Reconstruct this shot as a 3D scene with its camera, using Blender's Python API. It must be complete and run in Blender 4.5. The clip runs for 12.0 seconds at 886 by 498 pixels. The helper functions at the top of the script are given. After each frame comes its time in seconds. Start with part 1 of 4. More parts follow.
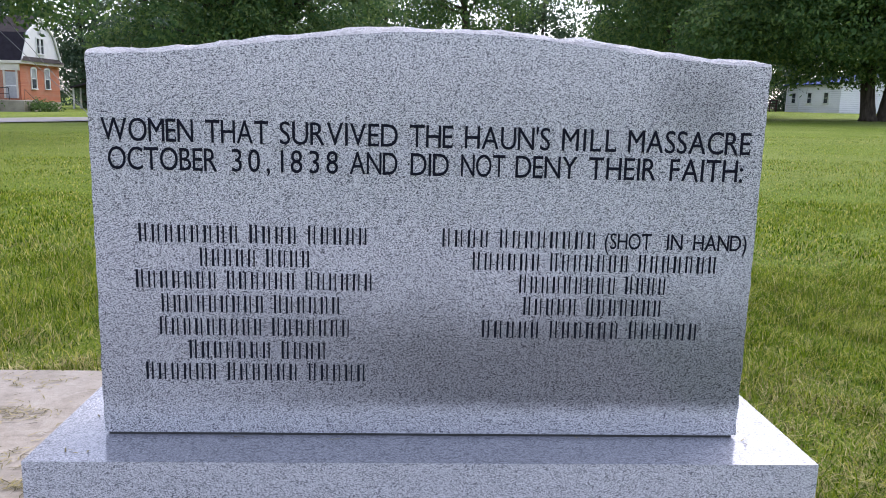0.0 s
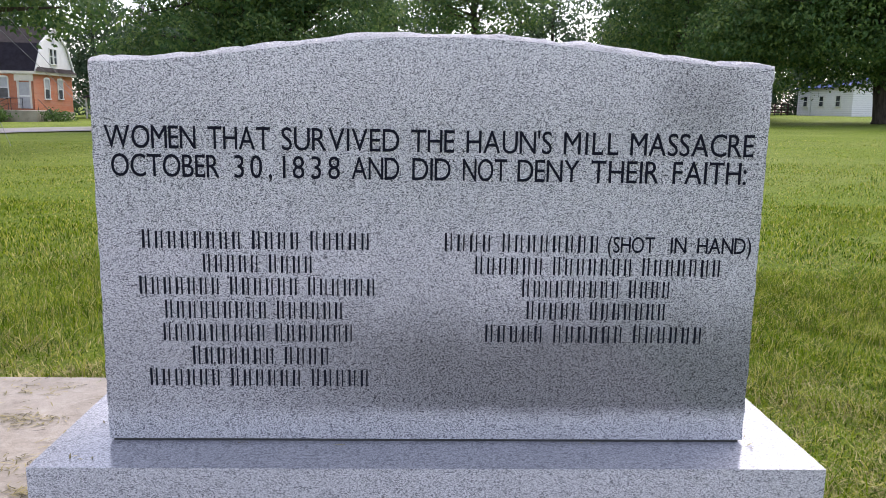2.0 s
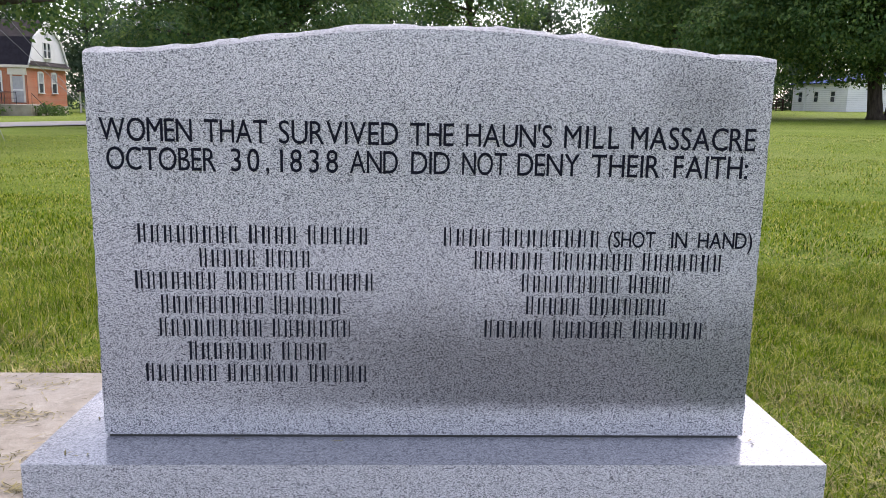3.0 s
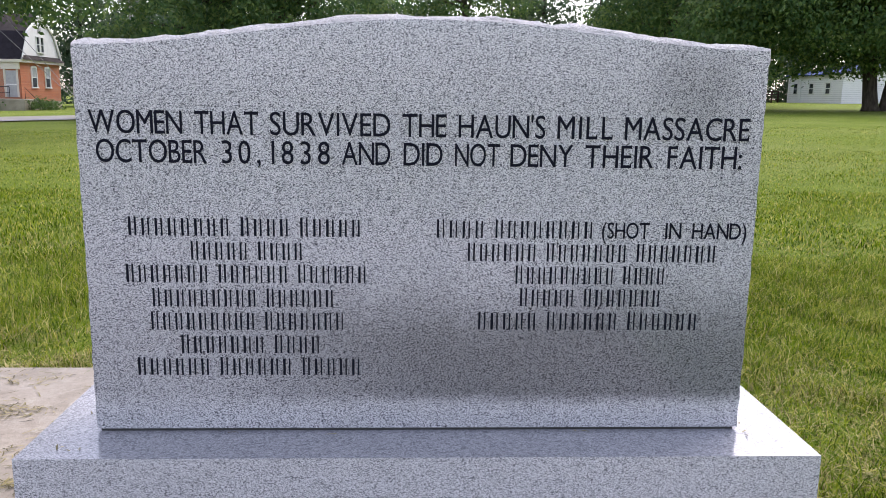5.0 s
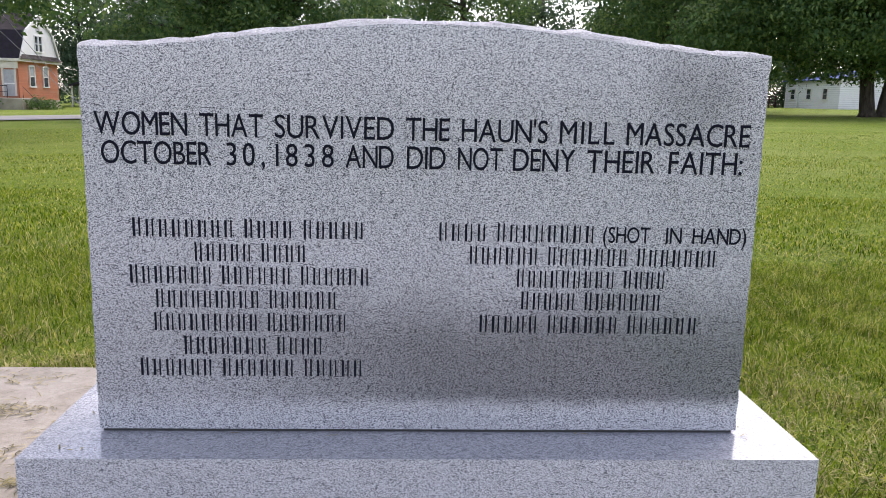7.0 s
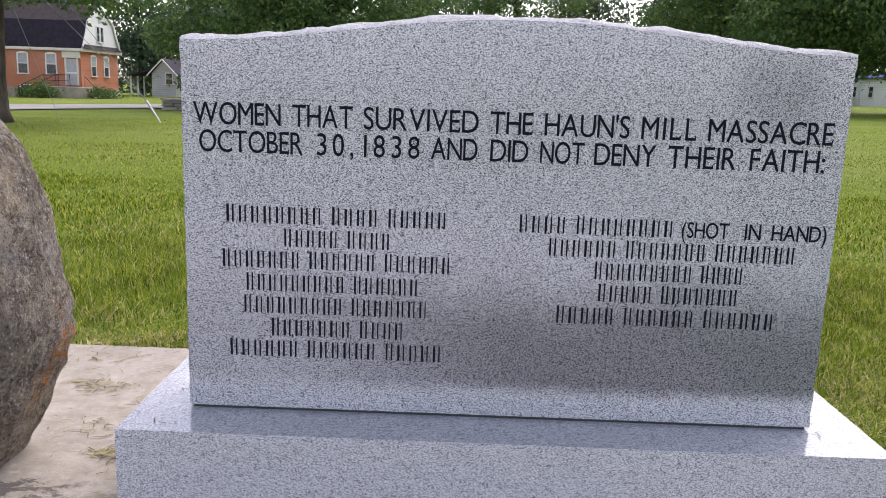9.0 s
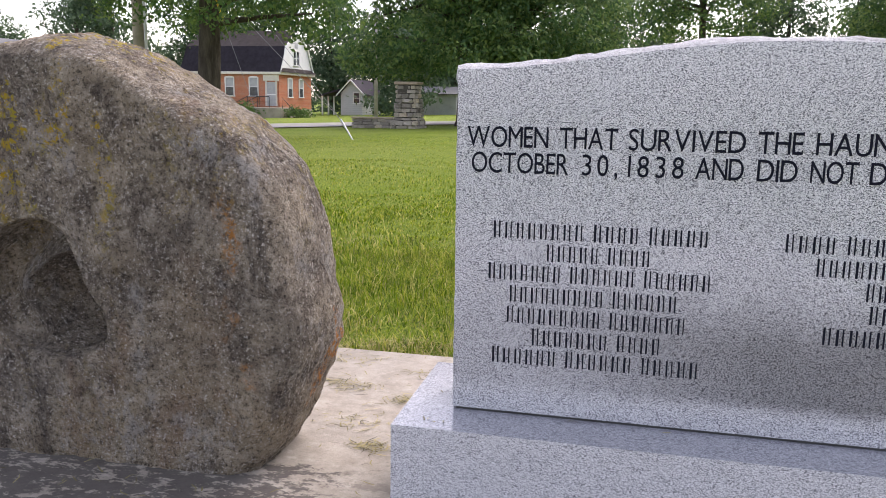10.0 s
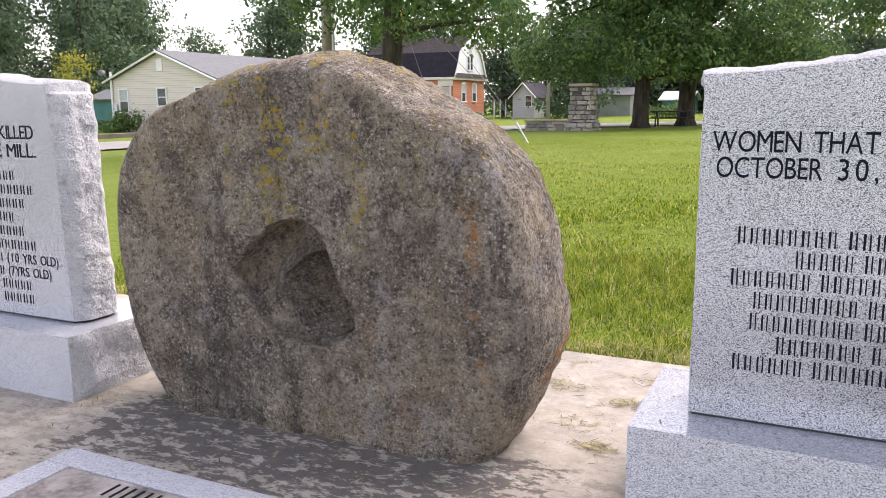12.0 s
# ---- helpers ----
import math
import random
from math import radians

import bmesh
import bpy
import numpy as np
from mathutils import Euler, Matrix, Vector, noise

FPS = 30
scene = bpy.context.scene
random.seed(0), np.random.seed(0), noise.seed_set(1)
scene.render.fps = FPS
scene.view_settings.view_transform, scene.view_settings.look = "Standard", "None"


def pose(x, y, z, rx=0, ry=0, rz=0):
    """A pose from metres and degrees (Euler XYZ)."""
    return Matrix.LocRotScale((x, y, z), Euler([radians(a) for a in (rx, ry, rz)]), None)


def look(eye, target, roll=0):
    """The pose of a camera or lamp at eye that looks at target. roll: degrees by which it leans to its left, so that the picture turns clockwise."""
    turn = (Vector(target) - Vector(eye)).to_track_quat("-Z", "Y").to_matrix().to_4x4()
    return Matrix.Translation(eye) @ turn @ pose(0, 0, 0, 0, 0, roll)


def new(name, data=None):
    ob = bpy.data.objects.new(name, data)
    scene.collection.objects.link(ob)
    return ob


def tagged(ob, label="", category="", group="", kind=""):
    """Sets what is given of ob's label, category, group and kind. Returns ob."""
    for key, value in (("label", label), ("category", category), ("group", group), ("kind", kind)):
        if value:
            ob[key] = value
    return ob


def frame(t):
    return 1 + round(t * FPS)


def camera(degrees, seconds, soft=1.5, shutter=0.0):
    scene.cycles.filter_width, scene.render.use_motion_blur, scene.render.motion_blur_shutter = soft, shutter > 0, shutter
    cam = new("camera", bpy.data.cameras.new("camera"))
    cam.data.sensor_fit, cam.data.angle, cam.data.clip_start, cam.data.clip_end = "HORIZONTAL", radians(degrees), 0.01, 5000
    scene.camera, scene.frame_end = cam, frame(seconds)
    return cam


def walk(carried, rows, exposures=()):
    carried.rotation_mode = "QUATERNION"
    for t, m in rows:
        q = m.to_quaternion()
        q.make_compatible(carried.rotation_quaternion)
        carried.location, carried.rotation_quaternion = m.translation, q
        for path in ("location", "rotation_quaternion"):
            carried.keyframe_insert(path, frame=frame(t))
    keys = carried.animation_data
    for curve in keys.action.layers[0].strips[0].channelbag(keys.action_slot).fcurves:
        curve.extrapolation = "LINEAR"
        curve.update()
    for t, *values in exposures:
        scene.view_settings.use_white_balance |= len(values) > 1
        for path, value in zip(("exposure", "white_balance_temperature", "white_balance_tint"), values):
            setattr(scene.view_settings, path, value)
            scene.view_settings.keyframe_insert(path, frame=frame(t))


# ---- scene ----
cam = camera(58.0, 12.0, soft=0.8)
PATH = [
    (0, (-0.059, -1.79, 1.026), (0.037, 0.174, 0.663), 1.5),
    (0.5, (-0.061, -1.796, 1.023), (0.03, 0.17, 0.665), 1.1),
    (1, (-0.061, -1.795, 1.02), (0.023, 0.17, 0.656), 1.3),
    (1.5, (-0.049, -1.793, 1.02), (0.023, 0.173, 0.66), 1.1),
    (2, (-0.039, -1.789, 1.022), (0.029, 0.18, 0.674), 1.0),
    (2.5, (-0.047, -1.781, 1.019), (0.023, 0.186, 0.664), 1.3),
    (3, (-0.047, -1.773, 1.018), (0.033, 0.193, 0.658), 1.1),
    (5, (-0.04, -1.764, 1.013), (0.05, 0.198, 0.637), 0.9),
    (5.5, (-0.038, -1.768, 1.016), (0.056, 0.196, 0.649), 1.0),
    (6, (-0.046, -1.768, 1.015), (0.053, 0.195, 0.642), 1.1),
    (6.5, (-0.051, -1.772, 1.017), (0.049, 0.191, 0.647), 1.3),
    (8.5, (-0.067, -1.796, 1.014), (0.003, 0.167, 0.636), 1.5),
    (9, (-0.132, -1.824, 1.016), (-0.15, 0.138, 0.627), 2.0),
    (9.5, (-0.231, -1.874, 1.021), (-0.449, 0.077, 0.641), 1.4),
    (10, (-0.331, -1.94, 1.032), (-0.776, -0.025, 0.668), 0.8),
    (10.5, (-0.391, -1.994, 1.046), (-0.978, -0.113, 0.702), 0.7),
    (11, (-0.433, -2.019, 1.046), (-1.121, -0.176, 0.683), -0.1),
    (11.5, (-0.463, -2.042, 1.045), (-1.228, -0.231, 0.678), -0.0),
    (12, (-0.483, -2.062, 1.044), (-1.322, -0.282, 0.685), -0.4),
]
walk(cam, [(t, look(e, p, r)) for t, e, p, r in PATH],
     exposures=[(0, 0.78, 6050, 21), (2.5, 0.81, 6420, 21), (8.5, 0.82, 6520, 21), (9.5, 0.86, 6650, 22), (10.5, 1.08, 6800, 22), (12, 1.27, 6850, 22)])

# ---- light ----
world = bpy.data.worlds.new("sky")
scene.world = world
world.use_nodes = True
wn = world.node_tree
sky = wn.nodes.new("ShaderNodeTexSky")
sky.sky_type = "NISHITA"
sky.sun_disc = False
sky.sun_elevation, sky.sun_rotation = radians(50), radians(22)
sky.air_density, sky.dust_density, sky.ozone_density = 1.0, 2.2, 1.0
wn.nodes["Background"].inputs["Strength"].default_value = 0.225
haze = wn.nodes.new("ShaderNodeHueSaturation")
haze.inputs["Saturation"].default_value = 0.55
wn.links.new(sky.outputs["Color"], haze.inputs["Color"])
wn.links.new(haze.outputs["Color"], wn.nodes["Background"].inputs["Color"])
sun = new("sun", bpy.data.lights.new("sun", "SUN"))
sun.data.energy, sun.data.angle, sun.data.color = 1.0, radians(55), (1.0, 0.95, 0.87)
sun.matrix_world = look((4.0, 9.8, 12.6), (0, 0, 0))


# ---- materials ----
class Nodes:
    """Short hand for building a node material."""

    def __init__(self, name, rough=0.7, metal=0.0, spec=0.5):
        self.m = bpy.data.materials.new(name)
        self.m.use_nodes = True
        self.t = self.m.node_tree
        self.b = self.t.nodes["Principled BSDF"]
        self.b.inputs["Roughness"].default_value = rough
        self.b.inputs["Metallic"].default_value = metal
        self.b.inputs["Specular IOR Level"].default_value = spec
        self.co = self.t.nodes.new("ShaderNodeTexCoord").outputs["Object"]

    def add(self, kind, **values):
        n = self.t.nodes.new(kind)
        for k, v in values.items():
            n.inputs[k].default_value = v
        return n

    def link(self, a, b):
        self.t.links.new(a, b)
        return self

    def noise(self, scale, detail=4.0, rough=0.6, stretch=None, lead=None):
        n = self.add("ShaderNodeTexNoise", Scale=scale, Detail=detail, Roughness=rough)
        src = lead or self.co
        if stretch:
            mp = self.add("ShaderNodeMapping")
            mp.inputs["Scale"].default_value = stretch
            self.link(src, mp.inputs["Vector"])
            src = mp.outputs["Vector"]
        self.link(src, n.inputs["Vector"])
        return n.outputs["Fac"]

    def cells(self, scale, what="Color"):
        n = self.add("ShaderNodeTexVoronoi", Scale=scale)
        self.link(self.co, n.inputs["Vector"])
        return n.outputs[what]

    def ramp(self, fac, stops):
        n = self.t.nodes.new("ShaderNodeValToRGB")
        el = n.color_ramp.elements
        while len(el) < len(stops):
            el.new(0.5)
        for e, (p, c) in zip(el, stops):
            e.position = p
            e.color = (*c, 1) if isinstance(c, tuple) else (c, c, c, 1)
        self.link(fac, n.inputs["Fac"])
        return n.outputs["Color"]

    def mix(self, fac, a, b, mode="MIX"):
        n = self.t.nodes.new("ShaderNodeMix")
        n.data_type, n.blend_type = "RGBA", mode
        for sock, v in ((n.inputs["Factor"], fac), (n.inputs[6], a), (n.inputs[7], b)):
            if isinstance(v, (int, float)):
                sock.default_value = v if sock.type == "VALUE" else (v, v, v, 1)
            elif isinstance(v, tuple):
                sock.default_value = (*v, 1)
            else:
                self.link(v, sock)
        return n.outputs[2]

    def maths(self, op, a, b=0.0, c=0.0):
        n = self.t.nodes.new("ShaderNodeMath")
        n.operation = op
        for sock, v in zip(n.inputs, (a, b, c)):
            if isinstance(v, (int, float)):
                sock.default_value = v
            else:
                self.link(v, sock)
        return n.outputs[0]

    def band(self, value, lo, hi):
        n = self.t.nodes.new("ShaderNodeMapRange")
        n.interpolation_type = "SMOOTHSTEP"
        n.inputs["From Min"].default_value, n.inputs["From Max"].default_value = lo, hi
        self.link(value, n.inputs["Value"])
        return n.outputs["Result"]

    def axes(self):
        n = self.t.nodes.new("ShaderNodeSeparateXYZ")
        self.link(self.co, n.inputs[0])
        return n.outputs

    def random(self):
        return self.t.nodes.new("ShaderNodeObjectInfo").outputs["Random"]

    def island(self):
        return self.t.nodes.new("ShaderNodeNewGeometry").outputs["Random Per Island"]

    def done(self, colour, height=None, depth=0.001, rough=None):
        if isinstance(colour, tuple):
            self.b.inputs["Base Color"].default_value = (*colour, 1)
        else:
            self.link(colour, self.b.inputs["Base Color"])
        if height is not None:
            bump = self.add("ShaderNodeBump", Distance=depth, Strength=1.0)
            self.link(height, bump.inputs["Height"])
            self.link(bump.outputs["Normal"], self.b.inputs["Normal"])
        if rough is not None:
            self.link(rough, self.b.inputs["Roughness"])
        return self.m


def make_granite(name, rough, pale=0.0, relief=0.0, banded=False, soft=0.0):
    n = Nodes(name, rough, spec=0.5)
    grains = n.ramp(n.cells(500), [(0.0, 0.0), (1.0, 1.0)])
    flecks = n.noise(300, 3, 0.65, (0.65, 1.0, 1.2))
    mica = n.noise(520, 2, 0.6, (0.7, 1.0, 1.2))
    drift = n.noise(85, 3, 0.6, (0.6, 1.0, 1.3))
    cloud = n.noise(2.2, 3, 0.6)
    c = n.ramp(grains, [(0.2, (0.20 + pale, 0.204 + pale, 0.225 + pale)), (0.34, (0.40 + pale, 0.408 + pale, 0.435 + pale)), (0.5, (0.54 + pale, 0.548 + pale, 0.58 + pale)), (0.7, (0.70 + pale, 0.71 + pale, 0.735 + pale))])
    c = n.mix(n.ramp(mica, [(0.39, 0.8), (0.43, 0.0)]), c, (0.11, 0.114, 0.135))
    c = n.mix(n.ramp(n.maths("ADD", flecks, n.maths("MULTIPLY", n.maths("SUBTRACT", drift, 0.5), 0.45)), [(0.385, 0.95), (0.42, 0.0)]), c, (0.03, 0.032, 0.045))
    c = n.mix(n.ramp(flecks, [(0.56, 0.0), (0.61, 0.65)]), c, (0.80, 0.80, 0.82))
    c = n.mix(0.5, c, n.ramp(cloud, [(0.3, 0.82), (0.7, 1.0)]), "MULTIPLY")
    if soft:
        c = n.mix(soft, c, (0.43 + pale, 0.438 + pale, 0.462 + pale))
    if banded:
        # darker band across the lower stone, and one small patch by a top corner
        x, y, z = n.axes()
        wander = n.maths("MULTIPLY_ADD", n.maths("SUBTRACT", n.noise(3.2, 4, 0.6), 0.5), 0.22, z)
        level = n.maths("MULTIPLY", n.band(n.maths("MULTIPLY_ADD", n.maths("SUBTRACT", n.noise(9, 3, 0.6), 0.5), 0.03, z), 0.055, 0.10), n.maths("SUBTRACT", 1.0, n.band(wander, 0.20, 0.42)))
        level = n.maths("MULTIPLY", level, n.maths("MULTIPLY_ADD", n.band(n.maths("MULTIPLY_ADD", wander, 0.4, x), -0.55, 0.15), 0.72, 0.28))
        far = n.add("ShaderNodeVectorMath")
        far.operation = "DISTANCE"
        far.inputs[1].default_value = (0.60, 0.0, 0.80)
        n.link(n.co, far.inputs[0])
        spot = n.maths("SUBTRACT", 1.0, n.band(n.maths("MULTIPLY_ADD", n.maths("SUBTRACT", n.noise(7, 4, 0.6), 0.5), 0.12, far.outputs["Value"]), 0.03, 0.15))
        darkened = n.maths("MAXIMUM", level, n.maths("MULTIPLY", spot, 0.5))
        c = n.mix(n.maths("MULTIPLY", darkened, 0.78), c, n.mix(1.0, c, (0.22, 0.23, 0.235), "MULTIPLY"))
    if relief:
        c = n.mix(0.55, c, n.ramp(n.noise(26, 8, 0.75), [(0.36, (0.42, 0.425, 0.44)), (0.46, (0.74, 0.74, 0.745)), (0.62, (0.86, 0.86, 0.86))]))
        chip = n.maths("ADD", n.noise(20, 7, 0.7), n.maths("MULTIPLY", n.noise(120, 4, 0.6), 0.35))
        return n.done(c, chip, relief)
    if rough < 0.3:
        n.b.inputs["IOR"].default_value = 1.55
    return n.done(c)


GRANITE = make_granite("polished_face_granite", 0.13, -0.04)
BANDED = make_granite("banded_polished_granite", 0.13, -0.04, banded=True)
POLISHED = make_granite("polished_granite", 0.15, -0.14, soft=0.5)
STEELED = make_granite("steeled_granite", 0.5, 0.0, soft=0.12)
PITCHED = make_granite("rock_pitched_granite", 0.85, 0.08, 0.05)


def make_letter_paint():
    n = Nodes("black_lettering", 0.85, spec=0.1)
    return n.done(n.ramp(n.noise(300, 2), [(0.3, (0.006, 0.007, 0.013)), (0.8, (0.015, 0.016, 0.026))]))


LETTER = make_letter_paint()


def make_millstone_skin():
    n = Nodes("weathered_millstone", 0.92, spec=0.25)
    big, mid, fine, grit = n.noise(2.6, 5, 0.65), n.noise(21, 8, 0.8), n.noise(120, 3, 0.7), n.noise(58, 4, 0.75)
    c = n.ramp(mid, [(0.33, (0.15, 0.122, 0.094)), (0.45, (0.38, 0.315, 0.235)), (0.55, (0.52, 0.44, 0.335)), (0.68, (0.72, 0.645, 0.53))])
    c = n.mix(n.ramp(big, [(0.40, 0.7), (0.56, 0.0)]), c, (0.19, 0.162, 0.142))
    blot = n.noise(7.5, 9, 0.72)
    c = n.mix(n.ramp(blot, [(0.40, 0.65), (0.50, 0.0)]), c, (0.13, 0.105, 0.088))
    c = n.mix(n.ramp(blot, [(0.55, 0.0), (0.66, 0.5)]), c, (0.60, 0.52, 0.42))
    tan = n.noise(1.9, 4, 0.65)
    c = n.mix(n.ramp(tan, [(0.48, 0.0), (0.64, 0.5)]), c, (0.50, 0.385, 0.24))
    runs = n.noise(4.0, 6, 0.72, (2.2, 2.2, 0.35))
    c = n.mix(n.ramp(runs, [(0.37, 0.8), (0.46, 0.0)]), c, (0.14, 0.118, 0.102))
    rust = n.noise(3.7, 4, 0.65, (1.0, 1.0, 0.5))
    c = n.mix(n.ramp(rust, [(0.58, 0.0), (0.66, 0.35)]), c, (0.36, 0.21, 0.13))
    grey = n.noise(4.6, 7, 0.78, (1.3, 1.0, 0.8))
    c = n.mix(n.ramp(grey, [(0.55, 0.0), (0.64, 0.7)]), c, (0.56, 0.53, 0.50))
    crust = n.noise(6.5, 5, 0.7)
    c = n.mix(n.maths("MULTIPLY", n.ramp(grit, [(0.54, 0.0), (0.60, 0.5)]), n.band(crust, 0.36, 0.56)), c, (0.72, 0.64, 0.53))
    c = n.mix(n.ramp(grit, [(0.38, 0.6), (0.44, 0.0)]), c, (0.045, 0.035, 0.028))
    c = n.mix(n.maths("MULTIPLY", n.ramp(fine, [(0.585, 0.0), (0.63, 0.85)]), n.band(n.noise(9, 4, 0.7), 0.34, 0.58)), c, (0.86, 0.82, 0.75))
    c = n.mix(n.ramp(fine, [(0.36, 0.7), (0.41, 0.0)]), c, (0.022, 0.018, 0.015))
    # yellow lichen in upright streaks, orange spots on the rim
    x, y, z = n.axes()
    streak = n.noise(5.0, 4, 0.75, (1.6, 1.0, 0.45))
    crumbs = n.noise(48, 5, 0.8)
    column = n.maths("MULTIPLY", n.band(x, -0.32, -0.15), n.maths("SUBTRACT", 1.0, n.band(x, 0.18, 0.34)))
    high = n.band(z, 0.55, 0.85)
    lichen = n.maths("MULTIPLY", n.maths("MULTIPLY", n.band(streak, 0.48, 0.58), n.band(crumbs, 0.52, 0.56)), n.maths("MULTIPLY", n.maths("MULTIPLY_ADD", high, 0.9, 0.1), n.maths("MULTIPLY_ADD", column, 0.75, 0.3)))
    c = n.mix(lichen, c, n.mix(n.band(mid, 0.4, 0.6), (0.52, 0.44, 0.06), (0.68, 0.44, 0.03)))
    spot = n.maths("MULTIPLY", n.band(n.noise(3.1, 3, 0.6, (1.0, 1.4, 0.8)), 0.60, 0.65), n.band(crumbs, 0.45, 0.6))
    c = n.mix(n.maths("MULTIPLY", spot, n.band(x, 0.5, 0.62)), c, (0.66, 0.26, 0.05))
    pits = n.maths("ADD", n.maths("MULTIPLY", mid, 1.6), n.maths("ADD", n.maths("MULTIPLY", grit, 0.7), n.maths("MULTIPLY", fine, 0.3)))
    return n.done(c, pits, 0.055)


MILLSTONE = make_millstone_skin()


def make_concrete():
    n = Nodes("stained_concrete", 0.88, spec=0.3)
    fine, mid, big = n.noise(190, 4, 0.7), n.noise(9, 8, 0.75), n.noise(1.7, 4, 0.6)
    c = n.ramp(mid, [(0.3, (0.235, 0.208, 0.168)), (0.5, (0.335, 0.30, 0.248)), (0.7, (0.43, 0.395, 0.34))])
    c = n.mix(n.ramp(fine, [(0.32, 0.65), (0.43, 0.0)]), c, (0.15, 0.13, 0.105))
    c = n.mix(n.ramp(n.noise(28, 6, 0.8, (0.6, 1.5, 1.0)), [(0.55, 0.0), (0.66, 0.6)]), c, (0.17, 0.148, 0.115))
    c = n.mix(n.ramp(n.noise(17, 5, 0.7), [(0.57, 0.0), (0.68, 0.4)]), c, (0.54, 0.505, 0.44))
    c = n.mix(n.ramp(big, [(0.45, 0.0), (0.7, 0.35)]), c, (0.30, 0.28, 0.245))
    # black mossy run-off stain at the millstone's foot, a thinner one along the row of stones
    x, y, z = n.axes()
    sway = n.maths("MULTIPLY", n.maths("SUBTRACT", n.noise(5, 6, 0.7), 0.5), 0.5)
    edge, ends = n.maths("ADD", sway, y), n.maths("ADD", sway, x)
    strip = n.maths("SUBTRACT", 1.0, n.band(edge, 0.0, 0.12))
    foot = n.maths("MULTIPLY", n.maths("MULTIPLY", n.band(ends, -2.72, -2.58), n.maths("SUBTRACT", 1.0, n.band(ends, -1.3, -0.95))), n.maths("MULTIPLY", strip, n.band(edge, -0.85, -0.22)))
    flakes = n.noise(15, 8, 0.78, (0.8, 1.5, 1.0))
    crust = n.band(n.maths("MULTIPLY_ADD", foot, 0.17, flakes), 0.60, 0.66)
    c = n.mix(n.maths("MULTIPLY", n.maths("MULTIPLY", crust, n.band(foot, 0.0, 0.4)), 0.88), c, n.ramp(mid, [(0.35, (0.04, 0.037, 0.034)), (0.65, (0.09, 0.082, 0.074))]))
    thin = n.maths("MULTIPLY", n.maths("MULTIPLY", strip, n.band(edge, -0.95, -0.4)), n.band(flakes, 0.47, 0.56))
    c = n.mix(n.maths("MULTIPLY", thin, 0.5), c, (0.13, 0.115, 0.10))
    return n.done(c, n.maths("ADD", mid, n.maths("MULTIPLY", fine, 0.4)), 0.004)


CONCRETE = make_concrete()


def make_lawn():
    n = Nodes("mown_lawn", 0.95, spec=0.1)
    patch, tuft, blade = n.noise(0.22, 4, 0.6), n.noise(3.0, 5, 0.7), n.noise(60, 4, 0.75, (1.0, 0.45, 1.0))
    c = n.ramp(blade, [(0.36, (0.03, 0.062, 0.006)), (0.5, (0.14, 0.205, 0.016)), (0.68, (0.26, 0.305, 0.045))])
    c = n.mix(n.ramp(patch, [(0.4, 0.0), (0.65, 0.55)]), c, (0.215, 0.25, 0.065))
    c = n.mix(n.ramp(tuft, [(0.35, 0.45), (0.5, 0.0)]), c, (0.10, 0.15, 0.022))
    return n.done(c, n.maths("ADD", blade, tuft), 0.03)


LAWN = make_lawn()


def make_blades():
    n = Nodes("grass_blades", 0.85, spec=0.12)
    patch = n.noise(0.8, 4, 0.65)
    c = n.ramp(n.island(), [(0.0, (0.022, 0.055, 0.002)), (0.35, (0.092, 0.17, 0.004)), (0.7, (0.225, 0.305, 0.010)), (0.88, (0.42, 0.40, 0.07)), (1.0, (0.58, 0.52, 0.22))])
    c = n.mix(n.ramp(n.noise(3.4, 5, 0.7), [(0.34, 0.65), (0.45, 0.0)]), c, (0.045, 0.095, 0.006))
    c = n.mix(n.ramp(patch, [(0.46, 0.0), (0.68, 0.3)]), c, (0.28, 0.31, 0.05))
    n.link(c, n.b.inputs["Base Color"])
    glow = n.add("ShaderNodeBsdfTranslucent")
    n.link(c, glow.inputs["Color"])
    both = n.add("ShaderNodeMixShader")
    both.inputs[0].default_value = 0.4
    n.link(n.b.outputs[0], both.inputs[1]).link(glow.outputs[0], both.inputs[2])
    n.link(both.outputs[0], n.t.nodes["Material Output"].inputs["Surface"])
    return n.m


BLADES = make_blades()


def plain(name, colour, rough=0.7, scale=6.0, amount=0.25, metal=0.0, bump=0.0):
    """A painted or natural surface with two sizes of mottling."""
    n = Nodes(name, rough, metal)
    dark = tuple(v * (1 - amount) for v in colour)
    pale = tuple(min(1.0, v * (1 + amount * 0.6)) for v in colour)
    c = n.ramp(n.noise(scale, 4, 0.6), [(0.3, dark), (0.55, colour), (0.8, pale)])
    c = n.mix(0.35, c, n.ramp(n.noise(scale * 9, 3, 0.6), [(0.3, 0.7), (0.6, 1.0)]), "MULTIPLY")
    return n.done(c, n.noise(scale * 5, 4) if bump else None, bump or 0.001)


# ---- building helpers ----
def link_mesh(name, bm, material, parent=None, label="", smooth=False):
    me = bpy.data.meshes.new(name)
    bm.to_mesh(me)
    bm.free()
    for m in material if isinstance(material, (list, tuple)) else [material]:
        me.materials.append(m)
    if smooth:
        for p in me.polygons:
            p.use_smooth = True
    ob = new(name, me)
    if parent:
        ob.parent = parent
    if label:
        tagged(ob, label)
    return ob


def part(name, bm, material, parent, label="", smooth=False):
    return link_mesh(name, bm, material, parent, label, smooth)


def shared(name, me, parent, m):
    ob = new(name, me)
    ob.parent = parent
    ob.matrix_basis = m
    return ob


